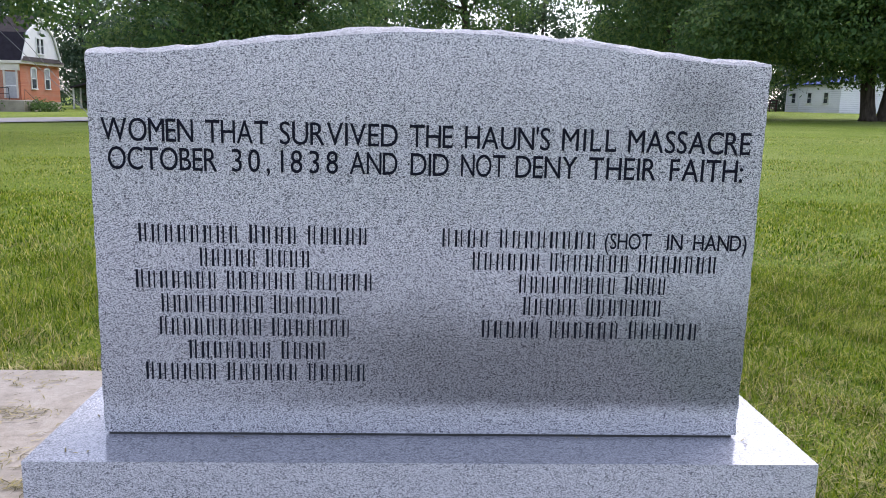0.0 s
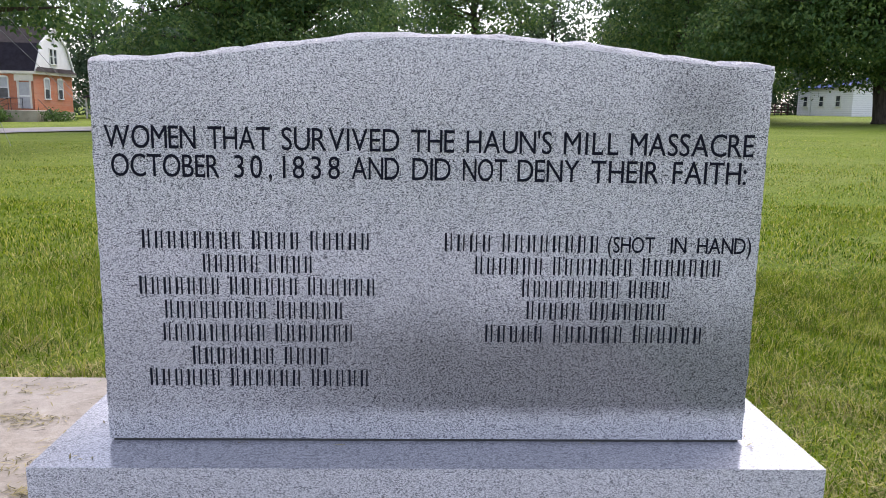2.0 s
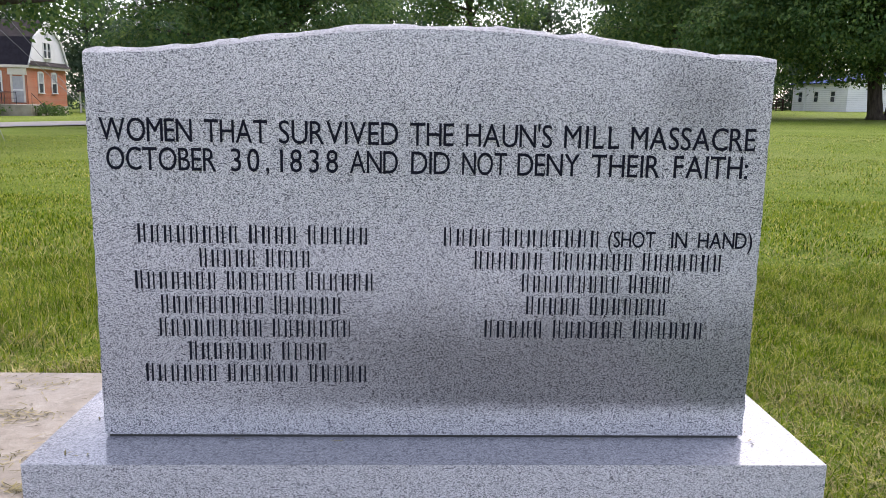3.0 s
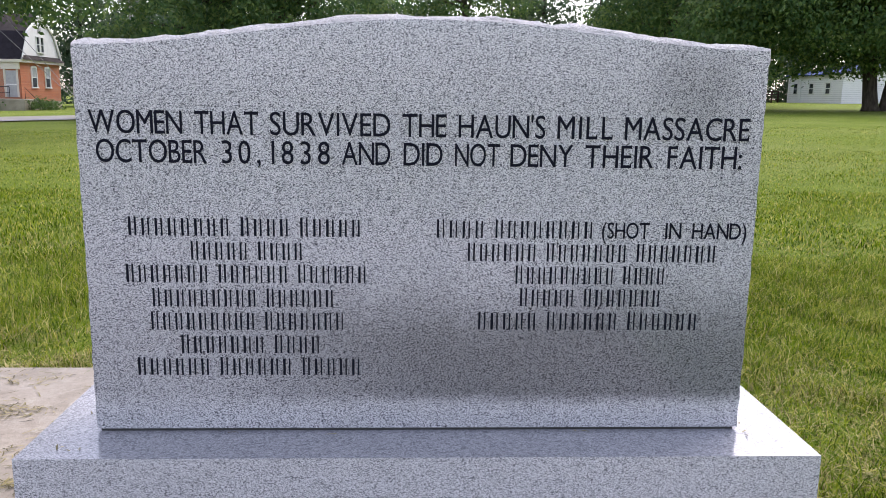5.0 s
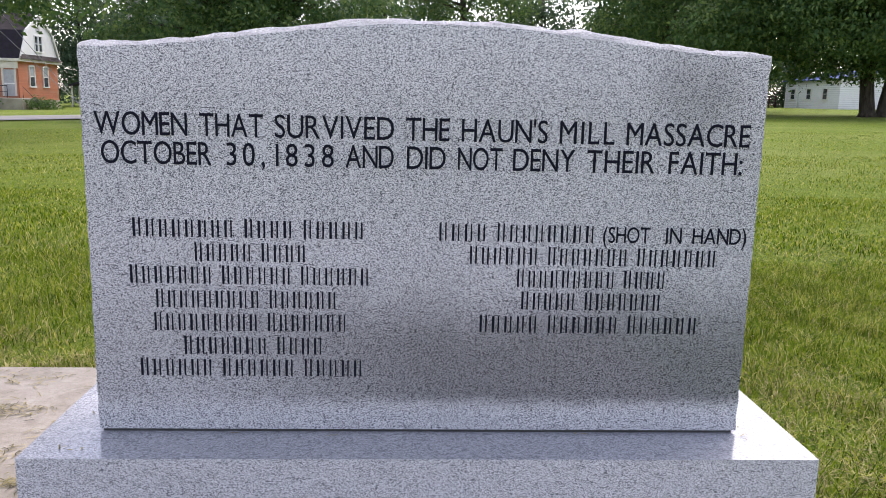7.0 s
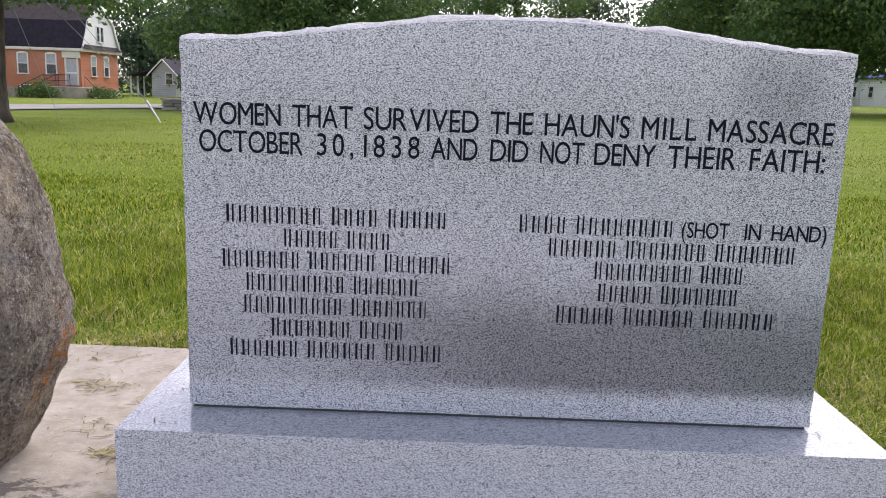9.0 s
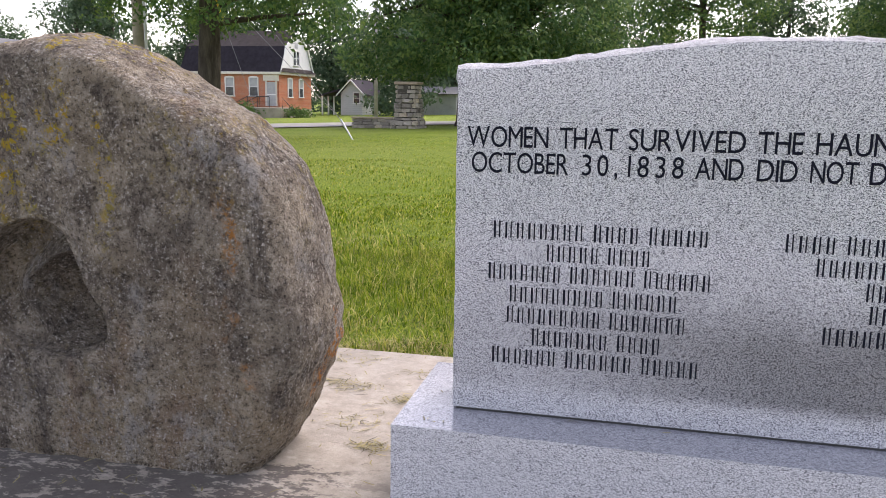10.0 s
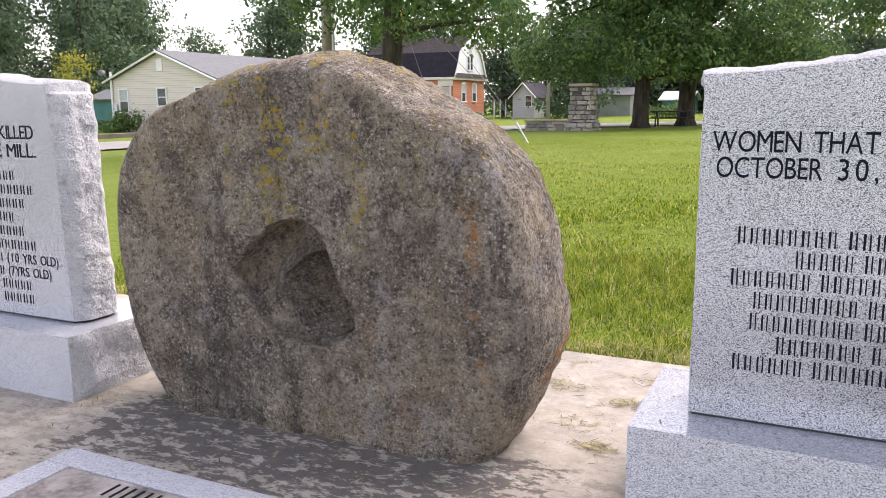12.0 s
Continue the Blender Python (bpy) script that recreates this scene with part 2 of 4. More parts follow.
def box(lo, hi, bevel=0.0, bm=None):
    """A box from corner to corner, with softened edges."""
    bm = bm or bmesh.new()
    lo, hi = Vector(lo), Vector(hi)
    made = bmesh.ops.create_cube(bm, size=1.0, matrix=Matrix.Translation((lo + hi) / 2) @ Matrix.Diagonal((*(hi - lo), 1)))
    if bevel:
        edges = list({e for v in made["verts"] for e in v.link_edges})
        bmesh.ops.bevel(bm, geom=edges, offset=bevel, segments=2, affect="EDGES", profile=0.5)
    return bm


def tube(points, radii, sides=8, bm=None, caps=True):
    """A tapered tube along points."""
    bm = bm or bmesh.new()
    points = [Vector(p) for p in points]
    rings = []
    for i, p in enumerate(points):
        way = (points[min(i + 1, len(points) - 1)] - points[max(i - 1, 0)]).normalized()
        side = way.cross(Vector((0.31, 0.17, 0.93)) if abs(way.z) < 0.9 else Vector((1, 0.1, 0))).normalized()
        up = side.cross(way)
        r = radii[i] if isinstance(radii, (list, tuple)) else radii
        rings.append([bm.verts.new(p + (side * math.cos(a) + up * math.sin(a)) * r) for a in (math.tau * k / sides for k in range(sides))])
    for a, b in zip(rings, rings[1:]):
        for k in range(sides):
            bm.faces.new((a[k], a[(k + 1) % sides], b[(k + 1) % sides], b[k]))
    if caps:
        bm.faces.new(rings[0])
        bm.faces.new(list(reversed(rings[-1])))
    bmesh.ops.recalc_face_normals(bm, faces=bm.faces)
    return bm


def prism(outline, y0, y1, bm=None):
    """An (x, z) outline pushed from y0 to y1."""
    bm = bm or bmesh.new()
    a = [bm.verts.new((x, y0, z)) for x, z in outline]
    b = [bm.verts.new((x, y1, z)) for x, z in outline]
    bm.faces.new(a)
    bm.faces.new(list(reversed(b)))
    for i in range(len(a)):
        j = (i + 1) % len(a)
        bm.faces.new((a[i], b[i], b[j], a[j]))
    bmesh.ops.recalc_face_normals(bm, faces=bm.faces)
    return bm


def thing(name, label, category, group="", at=(0, 0, 0), turn=0):
    ob = new(name)
    ob.empty_display_size = 0.1
    ob.matrix_basis = pose(*at, 0, 0, turn)
    return tagged(ob, label, category, group)


def ease(v, lo, hi):
    v = max(0.0, min(1.0, (v - lo) / (hi - lo)))
    return v * v * (3 - 2 * v)


def ground_z(x, y):
    """The lawn: level round the memorial, falling gently to the west and rising to the east."""
    far = ease(math.hypot(x, y), 3.0, 16.0)
    return -0.03 + 0.0175 * max(-60.0, min(70.0, x)) * far


# ---- ground ----
def build_ground():
    marks = [0, 1, 2, 3, 4.5, 6, 8, 10, 13, 16, 20, 25, 31, 38, 46, 56, 70, 90, 120, 170, 260, 420, 700, 1200]
    line = [-m for m in reversed(marks[1:])] + marks
    bm = bmesh.new()
    grid = [[bm.verts.new((x, y, ground_z(x, y))) for x in line] for y in line]
    for r0, r1 in zip(grid, grid[1:]):
        for i in range(len(line) - 1):
            bm.faces.new((r0[i], r0[i + 1], r1[i + 1], r1[i]))
    tagged(link_mesh("ground", bm, LAWN, smooth=True), "mown green park lawn with paler dry patches", "lawn", kind="structure")


build_ground()

SLAB = (-6.0, 0.93, -5.0, 1.14)
bm = box((SLAB[0], SLAB[2], -0.14), (SLAB[1], SLAB[3], 0.0), 0.012)
tagged(link_mesh("pavement", bm, CONCRETE), "weathered buff concrete slab with dark run-off stains", "concrete slab", kind="structure")


# ---- memorial stones ----
SETTING = plain("setting_compound", (0.06, 0.06, 0.06), 0.9, 20.0, 0.3)


def serpentine(x):
    """Height of the die's front top edge over its foot."""
    return 0.869 + 0.0075 * (x + 0.75) + 0.058 * (1 - ease(abs(x - 0.01), 0.03, 0.74))


def rock_side(bm, path, y0, y1, out, seed, bulge, rows=22):
    """A rock-pitched surface along an (x, z) path, bulging outward between two straight front and back arrises. Returns its front and back edges."""
    lines = []
    for k in range(rows + 1):
        u = k / rows
        crown = min(1.0, 4.2 * u * (1 - u) * 1.25) ** 0.7
        line = []
        for i, (x, z) in enumerate(path):
            ox, oz = out[i]
            y = y0 + (y1 - y0) * u
            p = Vector((x * 9 + seed, y * 9, z * 9))
            rough = noise.fractal(p, 1.0, 2.0, 6) * 0.012 + noise.noise(p * 0.45) * 0.012 + abs(noise.noise(p * 1.3)) * 0.012 + (0.5 - abs(noise.noise(p * 2.6))) * 0.012
            chip = noise.noise(Vector((x * 31 + seed, z * 31, 3.0 * k))) * 0.0025 if k in (0, rows) else 0.0
            push = crown * (bulge[i][0] + bulge[i][1] * rough) + chip
            line.append(bm.verts.new((x + ox * push, y + (0.004 * noise.noise(p * 2) if 0 < k < rows else 0), z + oz * push)))
        lines.append(line)
    for a, b in zip(lines, lines[1:]):
        for i in range(len(path) - 1):
            f = bm.faces.new((a[i], a[i + 1], b[i + 1], b[i]))
            f.material_index, f.smooth = 1, False
    return lines[0], lines[-1]


def build_die(parent, seed, face, taper=0.0, left=(0.002, 0.3), right=(0.002, 0.3)):
    half, thick = 0.75, 0.20
    path = [(-half, 0.008 + 0.862 * i / 70) for i in range(70)]
    tops = [-half + 2 * half * i / 130 for i in range(131)]
    path += [(x, serpentine(x)) for x in tops]
    path += [(half, serpentine(half) + (0.008 - serpentine(half)) * i / 70) for i in range(1, 71)]
    path = [(x - taper * z / 0.87 * ease(x, 0.5, half), z) for x, z in path]
    out = []
    for i, (x, z) in enumerate(path):
        a, b = path[max(0, i - 1)], path[min(len(path) - 1, i + 1)]
        d = Vector((b[0] - a[0], b[1] - a[1])).normalized()
        out.append((-d.y, d.x))
    bm = bmesh.new()
    swell = [left if i < 68 else right if i > 202 else (0.013, 0.55) for i in range(len(path))]
    front, back = rock_side(bm, path, 0.0, thick, out, seed, swell)
    bm.faces.new(list(reversed(front)))
    bm.faces.new(back)
    bm.faces.new((front[0], front[-1], back[-1], back[0]))
    bmesh.ops.recalc_face_normals(bm, faces=bm.faces)
    return part("die", bm, [face, PITCHED], parent, "grey speckled granite slab with rock-pitched edges")


def build_base(parent, seed, height):
    """Plinth with a polished top, steeled front and rock-pitched ends."""
    bm = bmesh.new()
    x0, x1, y0, y1 = -0.876, 0.884, -0.143, 0.36
    n = 26
    def end(x, sign):
        rows = []
        for k in range(11):
            z = height * k / 10
            row = []
            for i in range(n + 1):
                u = i / n
                crown = min(1.0, 5 * u * (1 - u), 5 * (k / 10) * (1 - k / 10) + 0.05) if 0 < i < n and k < 10 else 0.0
                y = y0 + (y1 - y0) * u
                p = Vector((seed + sign, y * 10, z * 10))
                row.append(bm.verts.new((x + sign * crown * (0.012 + 0.024 * noise.fractal(p, 1.0, 2.0, 5)), y, z)))
            rows.append(row)
        for a, b in zip(rows, rows[1:]):
            for i in range(n):
                bm.faces.new((a[i], a[i + 1], b[i + 1], b[i])).material_index = 1
        return rows
    left, right = end(x0, -1), end(x1, 1)
    bm.faces.new([*left[-1], *reversed(right[-1])]).material_index = 2
    bm.faces.new([*[r[0] for r in left], *[r[0] for r in reversed(right)]])
    bm.faces.new([*[r[-1] for r in left], *[r[-1] for r in reversed(right)]])
    bmesh.ops.recalc_face_normals(bm, faces=bm.faces)
    part("setting_bead", box((-0.742, 0.006, height), (0.742, 0.194, height + 0.0079)), SETTING, parent, "dark setting compound joint")
    return part("base", bm, [STEELED, PITCHED, POLISHED], parent, "granite plinth with polished top and rock-pitched ends")


def glyph(char):
    """One character of the built-in font as a bmesh of cap height 1, starting at x = 0, with small serifs on its stems; also its width."""
    curve = bpy.data.curves.new("letter", "FONT")
    curve.body, curve.size, curve.resolution_u, curve.extrude = char, 1.0, 4, 0.012
    ob = new("letter", curve)
    bpy.context.view_layer.update()
    me = bpy.data.meshes.new_from_object(ob.evaluated_get(bpy.context.evaluated_depsgraph_get()))
    bpy.data.objects.remove(ob)
    bm = bmesh.new()
    bm.from_mesh(me)
    bpy.data.meshes.remove(me)
    left = min(v.co.x for v in bm.verts)
    for v in bm.verts:
        v.co = Vector(((v.co.x - left) / 0.729, v.co.y / 0.729, v.co.z / 0.729))
    bm.normal_update()
    rims = [[(v.co.x, v.co.y) for v in e.verts] for e in bm.edges if len({f.normal.z > 0.9 for f in e.link_faces}) == 2 and e.verts[0].co.z > 0 and e.verts[1].co.z > 0]

    def stems(y):
        xs = sorted(xa + (xb - xa) * (y - ya) / (yb - ya) for (xa, ya), (xb, yb) in rims if min(ya, yb) <= y < max(ya, yb))
        return list(zip(xs[::2], xs[1::2]))

    def foot(x0, x1, y0, y1):
        box((x0, y0, -0.0155), (x1, y1, 0.0155), 0.0, bm)

    for y, y0, y1, both, nub in ((0.03, 0.0, 0.05, "AFHIKMNPRTXY1", "BDEL"), (0.97, 0.95, 1.0, "HIKLMNUVWXY", "BDEFPR")):
        found = stems(y)
        if char in both:
            for a, b in found:
                if b - a < 0.3:
                    foot(a - 0.06, b + 0.06, y0, y1)
        elif char in nub and found:
            foot(found[0][0] - 0.07, found[0][0] + 0.02, y0, y1)
    wide = max(v.co.x for v in bm.verts)
    if char in "TEFZ":
        foot(wide - 0.05, wide, 0.80, 0.96)
    if char == "T":
        foot(0.0, 0.05, 0.80, 0.96)
    if char in "ELZ":
        foot(wide - 0.05, wide, 0.04, 0.20)
    return bm, wide


def write(parent, words, z, height):
    """A line of raised letters, each a part of its own; words: (text, start, end)."""
    made = [([glyph(char) for char in text], x0, x1) for text, x0, x1 in words]
    own = [(x1 - x0) / (sum(w for _, w in glyphs) + 0.13 * (len(glyphs) - 1)) for glyphs, x0, x1 in made]
    usual = sorted(own)[len(own) // 2]
    for (glyphs, x0, x1), fit in zip(made, own):
        scale = min(fit * 1.03, usual * 1.06)
        gap = (x1 - x0 - scale * sum(w for _, w in glyphs)) / max(1, len(glyphs) - 1)
        x = x0
        for bm, wide in glyphs:
            mid = wide / 2
            for v in bm.verts:
                v.co = Vector(((v.co.x - mid) * scale, -0.0006 - v.co.z * 0.06, v.co.y * height))
            part("letter", bm, LETTER, parent).matrix_basis = pose(x + mid * scale, 0, z)
            x += wide * scale + gap


bm = box((-0.5, -0.0014, 0), (0.5, 0.001, 1))
BAR = bpy.data.meshes.new("bar")
bm.to_mesh(BAR)
bm.free()
BAR.materials.append(LETTER)


def bars(parent, counts, x0, x1, z, height, seed):
    """A line of writing shown as plain upright bars: counts gives the characters of each word."""
    rnd = random.Random(seed)
    step = (x1 - x0) / (sum(counts) + (len(counts) - 1) * 0.55)
    x = x0
    for count in counts:
        for k in range(count):
            tall = height * (1.08 if k == 0 else 1.0)
            for at, fat in ((0.24, rnd.uniform(0.15, 0.20)), (0.66, rnd.uniform(0.10, 0.14))):
                shared("bar", BAR, parent, pose(x + step * at, 0, z) @ Matrix.Diagonal((fat * step, 1, tall, 1)))
            x += step
        x += step * 0.55


HEIGHT = 0.24


def build_survivors():
    stone = thing("memorial_stone", "grey granite memorial with curved rock-pitched top and black inscription", "memorial", "granite memorials")
    build_base(stone, 3.1, HEIGHT)
    die = build_die(stone, 11.0, BANDED)
    die.matrix_basis = pose(0, 0, HEIGHT)
    write(die, [("WOMEN", -0.724, -0.526), ("THAT", -0.499, -0.363), ("SURVIVED", -0.338, -0.078), ("THE", -0.052, 0.044), ("HAUN'S", 0.071, 0.262), ("MILL", 0.289, 0.412), ("MASSACRE", 0.439, 0.719)], 0.684, 0.053)
    write(die, [("OCTOBER", -0.712, -0.476), ("30,", -0.443, -0.360), ("1838", -0.336, -0.210), ("AND", -0.184, -0.078), ("DID", -0.049, 0.037), ("NOT", 0.064, 0.163), ("DENY", 0.187, 0.326), ("THEIR", 0.353, 0.507), ("FAITH:", 0.539, 0.707)], 0.6215, 0.053)
    rows = [((8, 4, 5), -0.657, -0.138, 0.720), ((5, 4), -0.523, -0.268, 0.666), ((7, 6, 6), -0.667, -0.126, 0.614), ((9, 6), -0.612, -0.200, 0.5585),
            ((9, 7), -0.618, -0.177, 0.5045), ((7, 4), -0.553, -0.232, 0.4495), ((6, 6, 5), -0.653, -0.140, 0.397),
            ((4, 8), 0.022, 0.385, 0.720), ((6, 7, 7), 0.093, 0.670, 0.667), ((9, 4), 0.203, 0.555, 0.6145), ((5, 7), 0.215, 0.548, 0.562), ((5, 6, 6), 0.120, 0.638, 0.5065)]
    for i, (counts, x0, x1, z) in enumerate(rows):
        bars(die, counts, x0, x1, z - HEIGHT - 0.019, 0.039, i)
    write(die, [("(SHOT", 0.400, 0.508), ("IN", 0.545, 0.581), ("HAND)", 0.607, 0.732)], 0.721 - HEIGHT - 0.019, 0.039)
    return stone


def build_fallen():
    stone = thing("memorial_stone", "grey granite memorial with rough pale end and lettered face", "memorial", "granite memorials", (-3.72, -0.03, 0))
    build_base(stone, 8.4, HEIGHT)
    die = build_die(stone, 29.0, GRANITE, 0.04, right=(0.045, 1.0))
    die.matrix_basis = pose(0, 0, HEIGHT)
    write(die, [("KILLED", 0.438, 0.625)], 0.684, 0.053)
    write(die, [("THE", 0.355, 0.445), ("MILL.", 0.475, 0.63)], 0.616, 0.053)
    for i, (counts, x0, x1, z) in enumerate([((5, 6), 0.10, 0.505, 0.530), ((4, 8), 0.14, 0.595, 0.478), ((3, 6), 0.20, 0.545, 0.425), ((6, 3), 0.16, 0.48, 0.372),
                                             ((5, 6), 0.12, 0.53, 0.319), ((6, 8), 0.06, 0.588, 0.265), ((6, 5), -0.02, 0.395, 0.212), ((7, 5), 0.0, 0.395, 0.160),
                                             ((7, 5), 0.12, 0.54, 0.108), ((6, 5), 0.14, 0.55, 0.055)]):
        bars(die, counts, x0, x1, z, 0.034, 40 + i)
    write(die, [("(10", 0.415, 0.480), ("YRS", 0.502, 0.577), ("OLD)", 0.600, 0.695)], 0.212, 0.038)
    write(die, [("(7YRS", 0.415, 0.530), ("OLD)", 0.553, 0.65)], 0.160, 0.038)
    return stone


build_survivors()
build_fallen()


# ---- millstone ----
def build_millstone():
    """A worn stone wheel with an eye, its foot sunk in the slab."""
    hub = Vector((-1.90, 0.45))
    rim = [0.755, 0.76, 0.757, 0.742, 0.732, 0.732, 0.738, 0.745, 0.765, 0.825, 0.842, 0.815, 0.785, 0.785, 0.785, 0.79, 0.765, 0.75, 0.75, 0.75, 0.75, 0.75, 0.745, 0.745]
    eye = Vector((-1.93, 0.51))
    eyes = [0.176, 0.17, 0.20, 0.192, 0.177, 0.19, 0.228, 0.18, 0.188, 0.196, 0.222, 0.25]
    sides = 288

    def loop(values, a):
        k = a / math.tau * len(values)
        i, f = int(k) % len(values), k % 1.0
        p0, p1, p2, p3 = (values[(i + d) % len(values)] for d in (-1, 0, 1, 2))
        return p1 + 0.5 * f * (p2 - p0 + f * (2 * p0 - 5 * p1 + 4 * p2 - p3 + f * (3 * (p1 - p2) + p3 - p0)))

    y0, y1 = -0.065, 0.30
    # from the bottom of the eye out to the front, over the face, round the shoulder, along the rim, across the back
    inner = [(0.03, 0.19), (0.16, 0.187), (0.30, 0.177), (0.42, 0.158), (0.52, 0.132), (0.60, 0.105), (0.66, 0.085), (0.705, 0.066), (0.735, 0.05), (0.755, 0.03), (0.768, 0.016), (0.776, 0.006)]
    inner += [(0.80, 0.0), (0.85, -0.004), (0.91, -0.008), (0.955, -0.013), (0.975, -0.022), (0.986, -0.036), (0.995, -0.050), (1.006, -0.060), (1.03, y0)]
    face = [0.06 + 0.80 * i / 46 for i in range(47)]
    outer = [(0.875, y0 + 0.001), (0.89, y0 + 0.003), (0.905, y0 + 0.007), (0.92, y0 + 0.012), (0.935, y0 + 0.019), (0.95, y0 + 0.028), (0.963, y0 + 0.039), (0.975, y0 + 0.053), (0.985, y0 + 0.07), (0.993, y0 + 0.09), (0.998, y0 + 0.11)]
    outer += [(1.0 + 0.012 * math.sin(math.pi * i / 20), y0 + 0.12 + 0.205 * i / 20) for i in range(21)]
    outer += [(0.985, y1 - 0.02), (0.955, y1 - 0.004), (0.9, y1), (0.6, y1 + 0.004), (0.3, y1 + 0.006), (0.03, y1 + 0.006)]
    bm = bmesh.new()
    rings = []

    def ring(kind, r, y):
        row = []
        for s in range(sides):
            a = math.tau * s / sides
            way = Vector((math.cos(a), math.sin(a)))
            pe, po = eye + way * loop(eyes, a), hub + way * loop(rim, a)
            if kind == "eye":
                # a deeper shelf on the upper left, from which the eye narrows
                shelf = 0.5 + 0.5 * math.cos(a - radians(128))
                c = eye + Vector((0.035, -0.02)) * max(0.0, 1 - max(0.0, r - 0.79) / 0.22) + Vector((0.07, -0.02)) * (r < 0.79) * 0.5 + Vector((0.08, 0.0)) * ease(y, 0.0, 0.25)
                q = c + way * loop(eyes, a) * r * (1 - 0.17 * shelf * (r < 0.79))
                y2 = y + (0.075 * shelf * shelf if 0.79 < r < 0.98 else -0.03 * (1 - shelf) if 0.69 < r < 0.79 else 0.0)
            elif kind == "face":
                q, y2 = pe.lerp(po, r), y
            else:
                q, y2 = (pe.lerp(po, r) if r < 1.0 and y < 0.1 else hub + (po - hub) * r), y
            turn = 0.0 if kind != "rim" else ease(r, 0.865, 0.985) if y < 0.1 else 1.0
            p = Vector((q.x * 3.1, y2 * 3.1, q.y * 3.1))
            lump = noise.fractal(p, 1.0, 2.0, 5) * 0.018 + noise.noise(Vector((q.x * 4.2, 7.0, q.y * 4.2))) * 0.022 * turn
            dent = noise.fractal(p * 6.5, 1.0, 2.0, 3) * 0.009
            pit = noise.noise(p * 24.0) * 0.003
            n2 = lump + dent + pit
            if kind == "face":
                y2 += n2 * 1.1
            elif kind == "rim":
                q = q + way * n2 * 0.9 * turn
                y2 += n2 * (1.1 - 0.7 * turn)
            else:
                q = q + way * n2 * 0.7
            y2 -= 0.06 * (q.y - 0.1)
            row.append(bm.verts.new((q.x, y2, max(q.y, -0.12))))
        rings.append(row)

    for r, y in inner:
        ring("eye", r, y)
    for r in face:
        ring("face", r, y0 + 0.0)
    for r, y in outer:
        ring("rim", r, y)
    bm.faces.new(rings[0])
    bm.faces.new(rings[-1])
    for a, b in zip(rings, rings[1:]):
        for s in range(sides):
            bm.faces.new((a[s], a[(s + 1) % sides], b[(s + 1) % sides], b[s]))
    bmesh.ops.recalc_face_normals(bm, faces=bm.faces)
    # own origin at the foot of the wheel
    foot = Vector((-1.9, 0.1, 0.0))
    bmesh.ops.translate(bm, verts=bm.verts, vec=-foot)
    ob = link_mesh("millstone", bm, MILLSTONE, smooth=True)
    ob.location = foot
    tagged(ob, "old upright brown millstone with worn eye and yellow lichen", "millstone")


build_millstone()

# ---- plaque set before the millstone ----
def build_plaque():
    frame_stone = make_granite("plaque_granite", 0.7, -0.08, soft=0.55)
    n = Nodes("stained_plaque_stone", 0.75)
    c = n.ramp(n.noise(7, 6, 0.75), [(0.35, (0.10, 0.085, 0.075)), (0.5, (0.27, 0.24, 0.215)), (0.7, (0.40, 0.37, 0.335))])
    panel_stone = n.done(c, n.noise(50, 4), 0.002)
    plaque = thing("ground_plaque", "low granite ground plaque with stained inner panel and dark lettering", "plaque", at=(-1.855, -0.495, 0))
    w, d, f, h = 1.2, 0.75, 0.095, 0.035
    for lo, hi in (((-w / 2, -f, 0), (w / 2, 0, h)), ((-w / 2, -d, 0), (w / 2, -d + f, h)), ((-w / 2, -d + f, 0), (-w / 2 + f, -f, h)), ((w / 2 - f, -d + f, 0), (w / 2, -f, h))):
        part("border", box(lo, hi, 0.003), frame_stone, plaque, "grey granite border")
    part("panel", box((-w / 2 + f + 0.003, -d + f + 0.003, 0), (w / 2 - f - 0.003, -f - 0.003, h - 0.004)), panel_stone, plaque, "dark-stained stone panel")
    rnd = random.Random(5)
    bm = box((0, 0, 0), (0.009, 0.065, 0.001))
    mark = bpy.data.meshes.new("bar")
    bm.to_mesh(mark)
    bm.free()
    mark.materials.append(LETTER)
    for row in range(5):
        x = -0.29
        z = h - 0.0035
        y = -f - 0.085 - row * 0.10
        while x < 0.30:
            if rnd.random() > 0.35:
                shared("bar", mark, plaque, pose(x, y, z))
            x += 0.030


build_plaque()


# ---- foliage ----
def make_leaves(name, tones, scale=0.35):
    n = Nodes(name, 0.6, spec=0.25)
    c = n.ramp(n.island(), [(0.0, tones[0]), (0.5, tones[1]), (1.0, tones[2])])
    c = n.mix(n.ramp(n.noise(scale, 3, 0.6), [(0.35, 0.5), (0.6, 0.0)]), c, tones[0])
    n.link(c, n.b.inputs["Base Color"])
    glow = n.add("ShaderNodeBsdfTranslucent")
    n.link(c, glow.inputs["Color"])
    both = n.add("ShaderNodeMixShader")
    both.inputs[0].default_value = 0.4
    n.link(n.b.outputs[0], both.inputs[1]).link(glow.outputs[0], both.inputs[2])
    n.link(both.outputs[0], n.t.nodes["Material Output"].inputs["Surface"])
    return n.m


OAK = make_leaves("oak_leaves", ((0.042, 0.098, 0.034), (0.092, 0.168, 0.046), (0.21, 0.285, 0.075)))
WOODS = make_leaves("woodland_leaves", ((0.05, 0.09, 0.05), (0.095, 0.15, 0.08), (0.16, 0.22, 0.115)), 0.12)
LIME = make_leaves("yellow_green_leaves", ((0.22, 0.24, 0.03), (0.34, 0.33, 0.05), (0.45, 0.40, 0.06)))
SHRUB = make_leaves("shrub_leaves", ((0.06, 0.12, 0.03), (0.11, 0.19, 0.05), (0.18, 0.26, 0.08)))


